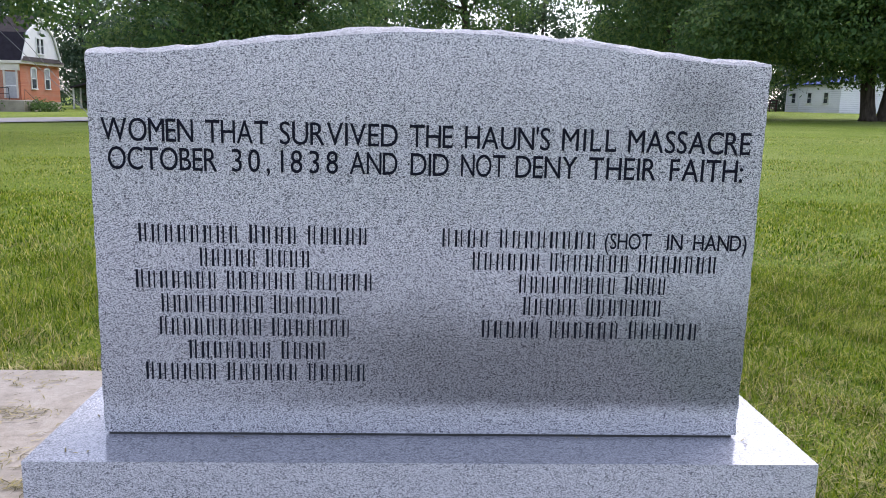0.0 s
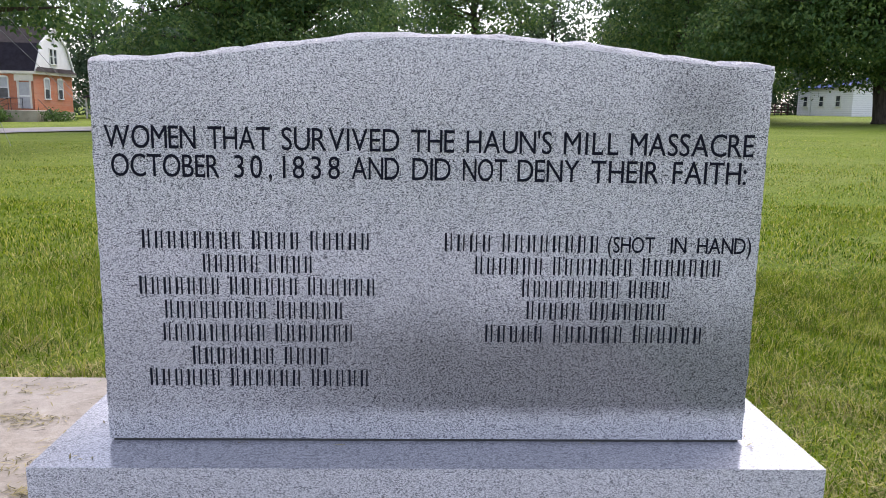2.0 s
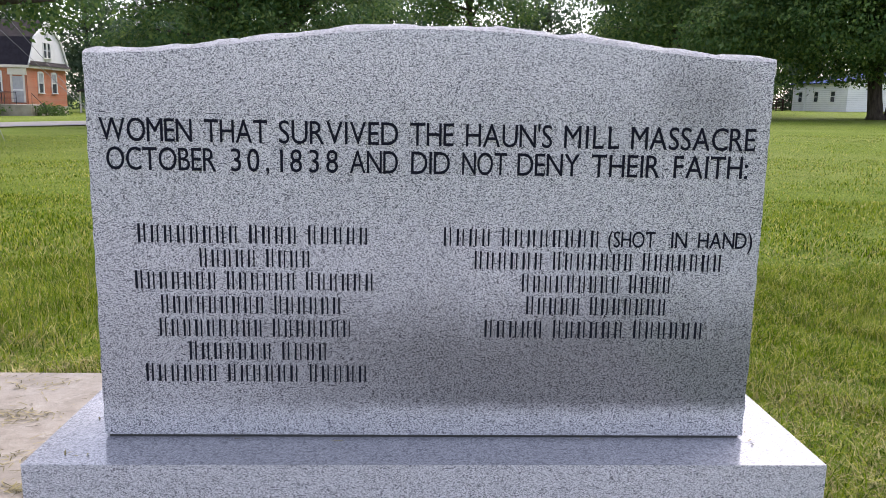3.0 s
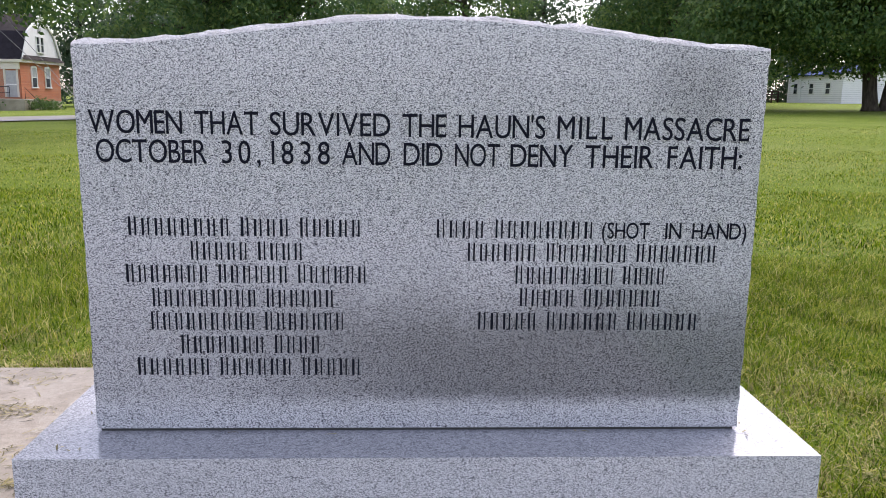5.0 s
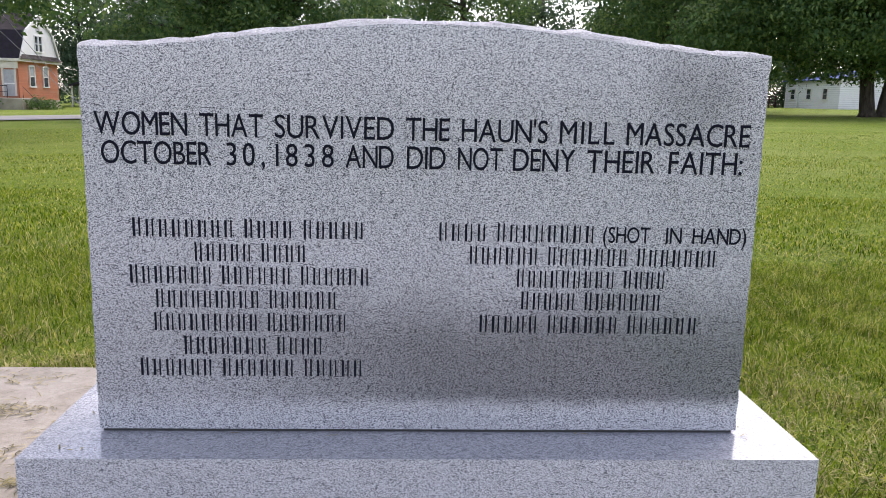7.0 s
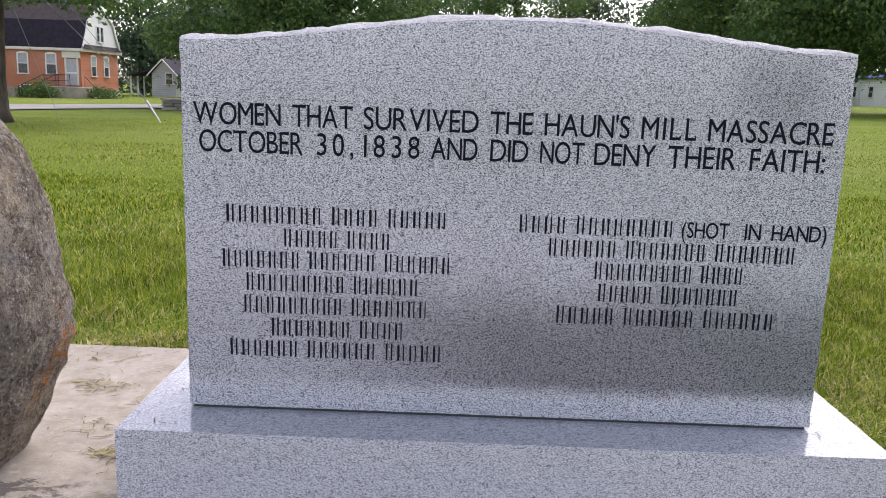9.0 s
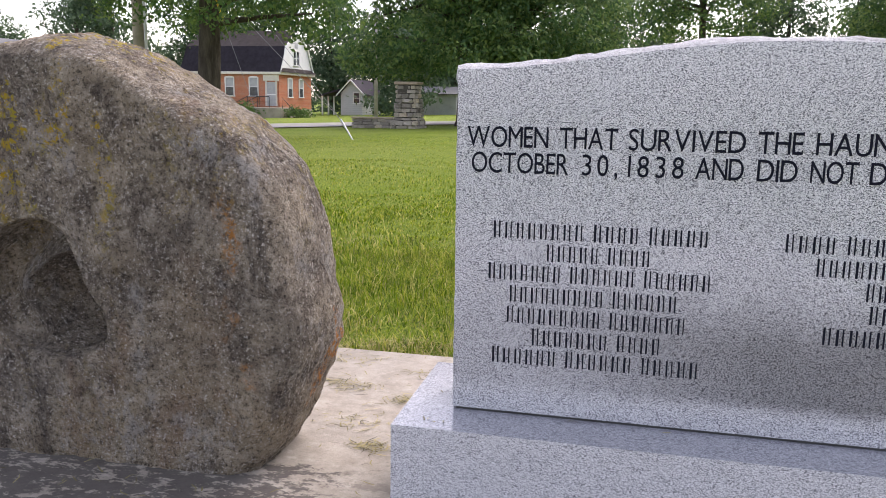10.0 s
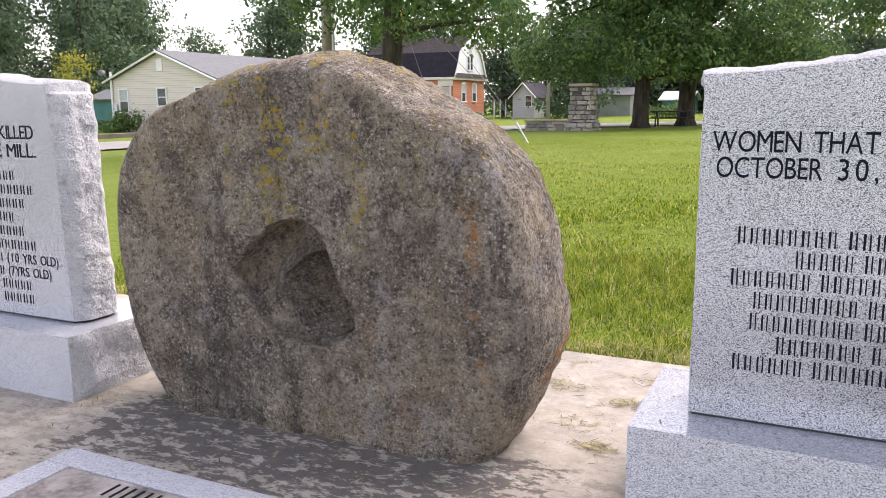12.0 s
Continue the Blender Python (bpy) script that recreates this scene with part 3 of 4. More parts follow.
def make_bark():
    n = Nodes("oak_bark", 0.95, spec=0.2)
    ridge = n.noise(5, 5, 0.7, (1.0, 1.0, 0.22))
    return n.done(n.ramp(ridge, [(0.35, (0.03, 0.024, 0.019)), (0.6, (0.085, 0.070, 0.056)), (0.8, (0.14, 0.12, 0.10))]), ridge, 0.06)


BARK = make_bark()


def leaf_mesh(name, blobs, per_area, size, rng, material):
    """Many small folded leaf clumps scattered through ellipsoid blobs (centre, radii), denser towards their outsides."""
    spots, outs = [], []
    for c, r in blobs:
        r = np.array(r)
        count = int(per_area * 1.25 * 4 * math.pi * (r[0] * r[1] + r[0] * r[2] + r[1] * r[2]) / 3)
        sprays = max(6, count // 16)
        d = rng.normal(size=(sprays, 3))
        d /= np.linalg.norm(d, axis=1, keepdims=True)
        rad = rng.uniform(0.25, 1.0, size=(sprays, 1)) ** 0.45 * (1 + 0.22 * np.sin(d[:, :1] * 7 + c[0] * 3) * np.cos(d[:, 2:] * 6 + c[1]))
        pick = rng.integers(0, sprays, count)
        # leaves gather in flat sprays round the twig ends
        spots.append(np.array(c) + (d * rad * r)[pick] + rng.normal(size=(count, 3)) * np.array([1.5, 1.5, 0.7]) * size * 1.25)
        outs.append(d[pick])
    p, o = np.concatenate(spots), np.concatenate(outs)
    n = len(p)
    normal = o + rng.normal(size=(n, 3)) * 0.9 + np.array([0, 0, 0.5])
    normal /= np.linalg.norm(normal, axis=1, keepdims=True)
    side = np.cross(normal, rng.normal(size=(n, 3)))
    side /= np.linalg.norm(side, axis=1, keepdims=True)
    along = np.cross(normal, side)
    s = size * rng.uniform(0.55, 1.35, size=(n, 1))
    droop = np.array([0, 0, -0.25])
    verts = np.stack([p - along * s * 0.6, p + side * s * 0.36 + along * s * 0.08, p + along * s * 0.6 + droop * s, p - side * s * 0.36 - along * s * 0.05 + normal * s * 0.1], axis=1).reshape(-1, 3)
    me = bpy.data.meshes.new(name)
    me.vertices.add(n * 4)
    me.vertices.foreach_set("co", verts.astype(np.float32).ravel())
    me.loops.add(n * 4)
    me.loops.foreach_set("vertex_index", np.arange(n * 4, dtype=np.int32))
    me.polygons.add(n)
    me.polygons.foreach_set("loop_start", np.arange(0, n * 4, 4, dtype=np.int32))
    me.polygons.foreach_set("loop_total", np.full(n, 4, dtype=np.int32))
    me.update(calc_edges=True)
    me.materials.append(material)
    return me


def build_tree(at, girth, bottom, top, spread, seed, label, lean=(0, 0), stems=1, leaf=0.185, density=40.0, material=None, clumps=30, group="park trees", extra=(), cone=False):
    """A tree with a flared trunk, bent limbs and a crown of leaf clumps round the limb ends."""
    rng, rnd = np.random.default_rng(seed), random.Random(seed)
    base = (*at, ground_z(*at) - 0.05)
    tree = thing("tree", label, "tree", group, base)
    fork = bottom + 0.25 * (top - bottom)
    bm = bmesh.new()
    crown_mid = Vector((lean[0], lean[1], (bottom + top) / 2))
    for k in range(stems):
        off = (k - (stems - 1) / 2) * girth * 2.1
        g = girth * (1.0 if stems == 1 else 0.85)
        pts = [(off, 0, 0), (off * 1.05, 0, 0.35), (off * 1.25, 0.02, 1.2), (off * 1.9 + 0.08, 0.05, fork * 0.6), (off * 2.2 + lean[0] * 0.4, lean[1] * 0.3, fork), (off * 2 + lean[0] * 0.8, lean[1] * 0.8, fork + 0.45 * (top - fork))]
        tube(pts, [g * 1.5, g * 1.12, g, g * 0.92, g * 0.75, g * 0.25], 12, bm)
    part("trunk", bm, BARK, tree, smooth=True)
    blobs = []
    for k in range(clumps):
        a = math.tau * (k * 0.381966 + rnd.uniform(-0.04, 0.04))
        h = (k + 0.5) / clumps
        z = bottom + (top - bottom) * (0.06 + 0.88 * h)
        reach = spread * math.sqrt(max(0.05, 1 - (1.7 * h - 0.55) ** 2 * 0.72)) * rnd.uniform(0.55, 0.95)
        if cone:
            reach = spread * (1.0 - 0.8 * h) * rnd.uniform(0.6, 1.05)
        c = Vector((lean[0] + reach * math.cos(a), lean[1] + reach * math.sin(a), z))
        r = spread * rnd.uniform(0.22, 0.36) * (0.8 if cone else 1.0)
        blobs.append((tuple(c), (r, r, r * rnd.uniform(0.55, 0.8))))
        if k % 3 == 0:
            start = Vector((lean[0] * 0.4, lean[1] * 0.3, min(fork, z - 0.4) + rnd.uniform(-0.5, 0.6)))
            elbow = start.lerp(c, 0.5) + Vector((0, 0, rnd.uniform(0.0, 0.6)))
            part("limb", tube([start, elbow, c], [girth * 0.34, girth * 0.2, girth * 0.06], 7), BARK, tree, smooth=True)
    for k in range(clumps // 3):
        c = crown_mid + Vector((rnd.uniform(-0.4, 0.4) * spread, rnd.uniform(-0.4, 0.4) * spread, rnd.uniform(-0.15, 0.4) * (top - bottom)))
        r = spread * 0.34
        blobs.append((tuple(c), (r, r, r * 0.8)))
    blobs += [((x, y, z), (r, r, r * 0.6)) for x, y, z, r in extra]
    me = leaf_mesh("crown", blobs, density, leaf, rng, material or OAK)
    ob = new("crown", me)
    ob.parent = tree
    return tree


build_tree((-8.45, 37.2), 0.36, 1.7, 15.0, 5.4, 1, "large shade oak with dark green crown and bare trunk", lean=(-0.5, 0), clumps=54, cone=True, leaf=0.17, density=34, extra=((-4.4, -1, 3.3, 1.7), (-2.4, -2.2, 3.2, 1.5), (1.9, -2.2, 3.3, 1.4), (-5.4, 0.5, 3.6, 1.5)))
build_tree((-6.7, 39.6), 0.40, 2.0, 14.5, 6.2, 2, "large shade oak beside the picnic table", lean=(1.0, 1), clumps=54, cone=True, leaf=0.17, density=34, extra=((1.6, -2.4, 3.3, 1.5), (3.6, -1.4, 3.2, 1.8), (5.4, 0, 3.4, 1.8), (-1.6, -2.6, 3.5, 1.3)))
build_tree((-12.65, 20.0), 0.34, 3.2, 9.5, 4.6, 3, "old oak with spreading lower branches near the street", lean=(0.4, 0), leaf=0.12, density=55)
build_tree((29.6, 48.2), 0.50, 3.0, 15.0, 10.0, 4, "broad twin-stemmed tree with dark low crown", stems=2, lean=(-2.5, 0), leaf=0.2, density=24, clumps=40, extra=((-6.3, -1, 3.0, 1.6), (-4.4, -1.5, 2.9, 1.4), (-2.7, -1.5, 3.0, 1.5), (-0.8, -2, 3.1, 1.4), (-8.5, -1, 4.6, 2.4), (-6.2, -2, 4.2, 2.0), (-3.6, -2.5, 4.4, 2.0), (-1.2, -3, 4.5, 2.0), (1.8, -2.5, 4.6, 2.2), (-10.5, 0, 5.6, 2.6), (-5.0, -1, 6.0, 2.8), (-2.0, -1, 6.4, 2.6)))
build_tree((21.0, 63.0), 0.42, 3.0, 15.0, 8.5, 5, "dense dark green shade tree on the lawn", leaf=0.24, density=16)
build_tree((27.0, 76.0), 0.42, 4.2, 16.0, 8.5, 6, "dense dark green shade tree on the lawn", leaf=0.24, density=16)
build_tree((4.0, 58.0), 0.30, 5.0, 13.5, 5.5, 7, "open-crowned tree with visible dark branches", leaf=0.2, density=15)
build_tree((-52.0, 42.0), 0.09, 2.2, 6.4, 1.7, 8, "small sapling with yellow-green leaves", leaf=0.2, density=16, material=LIME, clumps=12)


def build_woods():
    """The belt of trees that closes the view."""
    rng, rnd = np.random.default_rng(20), random.Random(20)
    trunks = bmesh.new()
    blobs = []
    def clump(x, y, tall, wide):
        z0 = ground_z(x, y)
        tube([(x, y, z0), (x + rnd.uniform(-0.6, 0.6), y, z0 + tall * 0.8)], [0.3, 0.12], 6, trunks)
        for k in range(10):
            h = 0.10 + 0.85 * k / 9
            r = wide * (0.55 + 0.25 * math.sin(math.pi * h)) * rnd.uniform(0.7, 1.1)
            a = rnd.uniform(0, math.tau)
            blobs.append(((x + math.cos(a) * wide * 0.55, y + math.sin(a) * wide * 0.55, z0 + tall * h), (r, r, r * 0.75)))
    for x in range(-26, 40, 6):
        clump(x + rnd.uniform(-1.5, 1.5), 92 + rnd.uniform(-6, 8), rnd.uniform(12, 17), rnd.uniform(3.2, 4.4))
    for x in range(-24, 20, 5):
        clump(x + rnd.uniform(-1.5, 1.5), 100 + rnd.uniform(-4, 6), rnd.uniform(6, 9), rnd.uniform(3.0, 4.0))
    for x, y, tall in ((-31, 92, 12), (-24.5, 93, 11), (-22.0, 74, 9), (-46, 78, 15), (-52, 72, 16), (-56.5, 72, 15), (-91, 100, 13), (-84, 78, 19), (-92, 87, 19), (-100, 84, 21), (-110, 80, 22), (-95, 70, 20), (-78, 68, 18), (-106, 68, 20), (-74, 60, 18), (-82, 56, 19), (-72, 48, 17), (-90, 44, 18), (-62, 80, 14), (-41, 84, 14), (-34, 86, 15), (-62, 52, 15), (-68, 46, 16), (-75, 40, 16), (-66, 60, 15), (-82, 34, 17), (-70, 36, 14),
                       (38, 104, 16), (46, 116, 17), (56, 114, 18), (66, 112, 18), (76, 108, 18), (41, 120, 15), (51, 122, 17), (61, 120, 18), (72, 118, 18), (36, 112, 14), (84, 100, 18)):
        clump(x, y, tall, rnd.uniform(3.4, 4.6))
    for x in range(-100, 90, 3):
        y = 112 + rnd.uniform(-5, 5)
        blobs.append(((x, y, ground_z(x, y) + 2.0), (2.6, 2.0, rnd.uniform(2.5, 4.5))))
        blobs.append(((x, y + 6, ground_z(x, y) + rnd.uniform(5.5, 8)), (3.0, 2.0, rnd.uniform(2.5, 4.0))))
    for x in (42, 45, 48, 51, 54):
        blobs.append(((x, 110.5, ground_z(x, 110) + 2.6), (2.4, 2.0, 3.2)))
    woods = thing("woodland", "belt of mixed green trees behind the houses", "trees")
    woods["kind"] = "stuff"
    part("trunks", trunks, BARK, woods)
    ob = new("foliage", leaf_mesh("foliage", blobs, 6.4, 0.38, rng, WOODS))
    ob.parent = woods


build_woods()

# ---- streets ----
ROAD = plain("pale_worn_asphalt", (0.25, 0.238, 0.22), 0.95, 0.8, 0.25, bump=0.01)


def ribbon(name, label, line, width, lift, material):
    """A street along a bent line, lying on the lawn's slope."""
    bm = bmesh.new()
    pts = []
    for (xa, ya), (xb, yb) in zip(line, line[1:]):
        steps = max(1, int(math.hypot(xb - xa, yb - ya) / 3))
        pts += [Vector((xa + (xb - xa) * i / steps, ya + (yb - ya) * i / steps)) for i in range(steps)]
    pts.append(Vector(line[-1]))
    rows = []
    for i, p in enumerate(pts):
        d = (pts[min(i + 2, len(pts) - 1)] - pts[max(i - 2, 0)]).normalized()
        row = []
        for k in range(5):
            q = p + Vector((-d.y, d.x)) * width * (k / 4 - 0.5)
            row.append(bm.verts.new((q.x, q.y, ground_z(q.x, q.y) + lift)))
        rows.append(row)
    for a, b in zip(rows, rows[1:]):
        for k in range(4):
            bm.faces.new((a[k], a[k + 1], b[k + 1], b[k]))
    bmesh.ops.recalc_face_normals(bm, faces=bm.faces)
    tagged(link_mesh(name, bm, material), label, "street", kind="structure")


ribbon("road", "pale worn asphalt street curving round the park", [(-26, -80), (-26, 5), (-25.2, 18), (-23.0, 27), (-19.5, 34.4), (-14.0, 40.4), (-8, 44), (4, 46)], 7.6, 0.05, ROAD)

# ---- brick house ----
def make_brick():
    n = Nodes("red_brick", 0.9, spec=0.2)
    b = n.add("ShaderNodeTexBrick", Scale=1.0)
    b.inputs["Brick Width"].default_value, b.inputs["Row Height"].default_value, b.inputs["Mortar Size"].default_value = 0.22, 0.075, 0.008
    b.inputs["Color1"].default_value, b.inputs["Color2"].default_value, b.inputs["Mortar"].default_value = (0.56, 0.20, 0.10, 1), (0.47, 0.155, 0.085, 1), (0.48, 0.34, 0.26, 1)
    mp = n.add("ShaderNodeMapping")
    mp.inputs["Rotation"].default_value = (radians(90), 0, 0)
    n.link(n.co, mp.inputs["Vector"]).link(mp.outputs["Vector"], b.inputs["Vector"])
    return n.done(n.mix(0.5, b.outputs["Color"], n.ramp(n.noise(1.2, 4), [(0.3, 0.7), (0.7, 1.0)]), "MULTIPLY"))


BRICK = make_brick()
WHITE = plain("white_paint", (0.78, 0.78, 0.76), 0.55, 2.0, 0.08)
TRIM = plain("cream_trim", (0.68, 0.64, 0.55), 0.6, 2.0, 0.12)
SHINGLE_DARK = plain("dark_shingles", (0.042, 0.036, 0.05), 0.9, 3.0, 0.35)
SHINGLE_BROWN = plain("brown_shingles", (0.085, 0.07, 0.068), 0.9, 3.0, 0.3)
SHINGLE_GREY = plain("grey_shingles", (0.15, 0.154, 0.155), 0.95, 3.0, 0.2)
FOUNDATION = plain("foundation_stone", (0.36, 0.32, 0.25), 0.9, 2.0, 0.3, bump=0.02)
IRON = plain("black_iron", (0.02, 0.02, 0.022), 0.5, 5.0, 0.3)
WIRE = plain("dull_wire", (0.28, 0.28, 0.28), 0.6, 5.0, 0.15)
METAL = plain("galvanised_steel", (0.55, 0.56, 0.57), 0.4, 5.0, 0.15, metal=0.6)


def make_glass():
    n = Nodes("dark_window_glass", 0.06, spec=0.8)
    return n.done(n.ramp(n.noise(1.5, 2), [(0.3, (0.03, 0.035, 0.04)), (0.7, (0.10, 0.11, 0.12))]))


GLASS = make_glass()
CURTAIN = plain("pale_window_blind", (0.42, 0.43, 0.44), 0.35, 3.0, 0.2)


def add_window(parent, at, w, h, axis, material=None, frame_w=0.09, arched=False, name="window"):
    """A sash window with casing, sill, panes and a meeting rail. axis 'y': in a wall facing -y; 'x': in a wall facing +x; '-x': facing -x. at: the middle of its foot."""
    win = new(name)
    win.parent = parent
    win.matrix_basis = pose(*at, 0, 0, {"y": 0, "x": 90, "-x": -90}[axis])
    f = frame_w
    for lo, hi in (((-w / 2 - f, -0.06, 0), (-w / 2, 0.05, h)), ((w / 2, -0.06, 0), (w / 2 + f, 0.05, h))):
        part("jamb", box(lo, hi, 0.008), WHITE, win)
    if arched:
        arc = [(-w / 2 - f, h)] + [((w / 2 + f) * -math.cos(math.pi * i / 8), h + 0.16 * math.sin(math.pi * i / 8)) for i in range(1, 8)] + [(w / 2 + f, h)]
        part("head", prism(arc, -0.06, 0.05), WHITE, win)
    else:
        part("head", box((-w / 2 - f, -0.07, h), (w / 2 + f, 0.05, h + f * 1.2), 0.008), WHITE, win)
    part("sill", box((-w / 2 - f - 0.04, -0.11, -0.09), (w / 2 + f + 0.04, 0.05, 0), 0.01), WHITE, win)
    part("rail", box((-w / 2, -0.035, h * 0.5 - 0.03), (w / 2, 0.04, h * 0.5 + 0.03)), WHITE, win)
    part("pane", box((-w / 2, 0.0, 0), (w / 2, 0.02, h * 0.5 - 0.03)), GLASS, win)
    part("pane", box((-w / 2, 0.0, h * 0.5 + 0.03), (w / 2, 0.02, h)), material or GLASS, win)
    return win


def build_brick_house():
    x0, x1, y0, y1, g, f, e = -39.0, -30.16, 62.0, 69.0, -0.72, 0.12, 3.2
    house = thing("house", "one-storey red brick house with dark gambrel roof and white gable", "house", at=(0.55, 0, 0))
    part("foundation", box((x0 - 0.05, y0 - 0.05, g), (x1 + 0.05, y1 + 0.05, f), 0.03), FOUNDATION, house, "tan stone foundation")
    part("wall", box((x0, y0, f), (x1, y1, e)), BRICK, house, "red brick wall")
    part("cornice", box((x0 - 0.25, y0 - 0.3, e - 0.16), (x1 + 0.3, y0 + 0.0, e + 0.06), 0.02), TRIM, house)
    part("cornice", box((x1 + 0.0, y0 - 0.0, e - 0.16), (x1 + 0.3, y1 + 0.3, e + 0.06), 0.02), TRIM, house)
    mid, yl, zl, zr = (y0 + y1) / 2, y0 + 1.1, 5.45, 6.9
    def slab_roof(name, pts, material):
        bm = bmesh.new()
        for sx in (x0 - 0.3, x1 + 0.22):
            for y, z in pts:
                bm.verts.new((sx, y, z))
        v = list(bm.verts)
        bm.faces.new((v[0], v[1], v[3], v[2]))
        bmesh.ops.solidify(bm, geom=list(bm.faces), thickness=0.09)
        bmesh.ops.recalc_face_normals(bm, faces=bm.faces)
        part(name, bm, material, house)
    slab_roof("roof", [(y0 - 0.3, e), (yl, zl)], SHINGLE_DARK)
    slab_roof("roof", [(yl, zl), (mid, zr)], SHINGLE_BROWN)
    slab_roof("roof", [(mid, zr), (2 * mid - yl, zl)], SHINGLE_BROWN)
    slab_roof("roof", [(2 * mid - yl, zl), (y1 + 0.3, e)], SHINGLE_DARK)
    outline = [(y0 - 0.1, e), (yl + 0.05, zl - 0.08), (mid, zr - 0.12), (2 * mid - yl - 0.05, zl - 0.08), (y1 + 0.1, e)]
    bm = bmesh.new()
    a = [bm.verts.new((x1 - 0.1, y, z)) for y, z in outline]
    b = [bm.verts.new((x1 + 0.1, y, z)) for y, z in outline]
    bm.faces.new(a), bm.faces.new(list(reversed(b)))
    for i in range(5):
        bm.faces.new((a[i], b[i], b[(i + 1) % 5], a[(i + 1) % 5]))
    bmesh.ops.recalc_face_normals(bm, faces=bm.faces)
    part("gable", bm, WHITE, house, "white boarded gable")
    bm = bmesh.new()
    for (ya, za), (yb, zb) in zip(outline, outline[1:]):
        tube([(x1 + 0.2, ya, za + 0.06), (x1 + 0.2, yb, zb + 0.06)], 0.09, 6, bm)
    part("barge_board", bm, WHITE, house)
    bm = bmesh.new()
    v = [bm.verts.new(p) for p in ((x1 + 0.1, y0, e + 0.42), (x1 + 0.1, y1, e + 0.42), (x1 + 0.42, y1 + 0.3, e + 0.05), (x1 + 0.42, y0 - 0.3, e + 0.05))]
    bm.faces.new(v)
    bmesh.ops.solidify(bm, geom=list(bm.faces), thickness=0.06)
    part("pent_roof", bm, SHINGLE_BROWN, house, "narrow brown shingled skirt roof")
    for x in (-36.7, -34.72, -32.48):
        add_window(house, (x, y0 - 0.02, 1.25), 0.72, 1.5, "y", CURTAIN, arched=True)
    for y in (64.2, 66.6):
        add_window(house, (x1 + 0.02, y, 1.2), 0.8, 1.5, "x", CURTAIN, arched=True)
    for y in (65.05, 65.75):
        add_window(house, (x1 + 0.12, y, 3.95), 0.5, 1.15, "x", frame_w=0.06)
    part("vent", box((x1 + 0.1, 65.2, 5.4), (x1 + 0.14, 65.8, 5.85), 0.01), METAL, house, "grey louvred vent")
    add_window(house, (-34.6, y0 - 0.07, -0.32), 0.75, 0.62, "y", frame_w=0.07)
    door = new("door")
    door.parent = house
    door.matrix_basis = pose(-30.86, y0 - 0.02, 0.42)
    part("leaf", box((-0.4, -0.03, 0), (0.4, 0.03, 2.0), 0.01), CURTAIN, door, "glazed storm door")
    for lo, hi in (((-0.55, -0.08, 0), (-0.4, 0.03, 2.1)), ((0.4, -0.08, 0), (0.55, 0.03, 2.1)), ((-0.7, -0.12, 2.1), (0.7, 0.03, 2.6))):
        part("casing", box(lo, hi, 0.01), TRIM, door)
    part("rail", box((-0.4, -0.045, 0.9), (0.4, -0.03, 1.0)), WHITE, door)
    part("stoop", box((-32.1, 59.6, g), (-28.9, y0 - 0.06, 0.30), 0.03), FOUNDATION, house, "concrete entrance stoop")
    for k in range(4):
        part("step", box((-32.1 - 0.32 * (k + 1), 60.2, g), (-32.1 - 0.32 * k - 0.002, y0 - 0.3, 0.30 - 0.2 * (k + 1)), 0.01), FOUNDATION, house)
    for yy in (59.8, 61.6):
        bm = tube([(-34.0, yy, 0.25), (-32.0, yy, 1.2), (-30.9, yy, 1.2)], 0.03, 6)
        tube([(-34.0, yy, -0.1), (-32.0, yy, 0.75), (-30.9, yy, 0.75)], 0.02, 6, bm)
        for px, pz, pt in ((-34.0, g, 0.25), (-32.0, 0.3, 1.2), (-30.9, 0.3, 1.2)):
            tube([(px, yy, pz), (px, yy, pt)], 0.025, 6, bm)
        part("handrail", bm, IRON, house, "black iron handrail")
    bm = tube([(-29.0, 60.0, 0.3), (-29.0, 60.0, 1.15), (-28.2, 60.0, 0.3), (-27.9, 60.0, -0.2)], 0.025, 6)
    part("handrail", bm, IRON, house, "black iron handrail")
    part("downpipe", tube([(x1 - 0.1, y0 - 0.08, 0.1), (x1 - 0.1, y0 - 0.08, e - 0.2)], 0.045, 8), BRICK, house)


build_brick_house()


# ---- beige house ----
def make_siding(name, colour, pitch=0.13):
    n = Nodes(name, 0.6, spec=0.3)
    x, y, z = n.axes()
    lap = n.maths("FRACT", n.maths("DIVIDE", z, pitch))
    # shade below each overlapping board is darkened into the siding colour
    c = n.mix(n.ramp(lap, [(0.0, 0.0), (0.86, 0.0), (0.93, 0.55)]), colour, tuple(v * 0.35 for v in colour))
    c = n.mix(0.4, c, n.ramp(n.noise(0.8, 4), [(0.3, 0.8), (0.7, 1.0)]), "MULTIPLY")
    return n.done(c, n.maths("SUBTRACT", 1.0, lap), 0.02)


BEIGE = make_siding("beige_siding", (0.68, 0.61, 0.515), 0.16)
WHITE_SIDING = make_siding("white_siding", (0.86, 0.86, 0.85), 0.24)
BLUE = plain("blue_metal_roof", (0.03, 0.065, 0.21), 0.9, 1.0, 0.2)
TEAL = plain("teal_sheet_metal", (0.05, 0.20, 0.19), 0.5, 1.0, 0.2)
GREY_WALL = plain("grey_weatherboard", (0.34, 0.36, 0.34), 0.8, 1.0, 0.2)


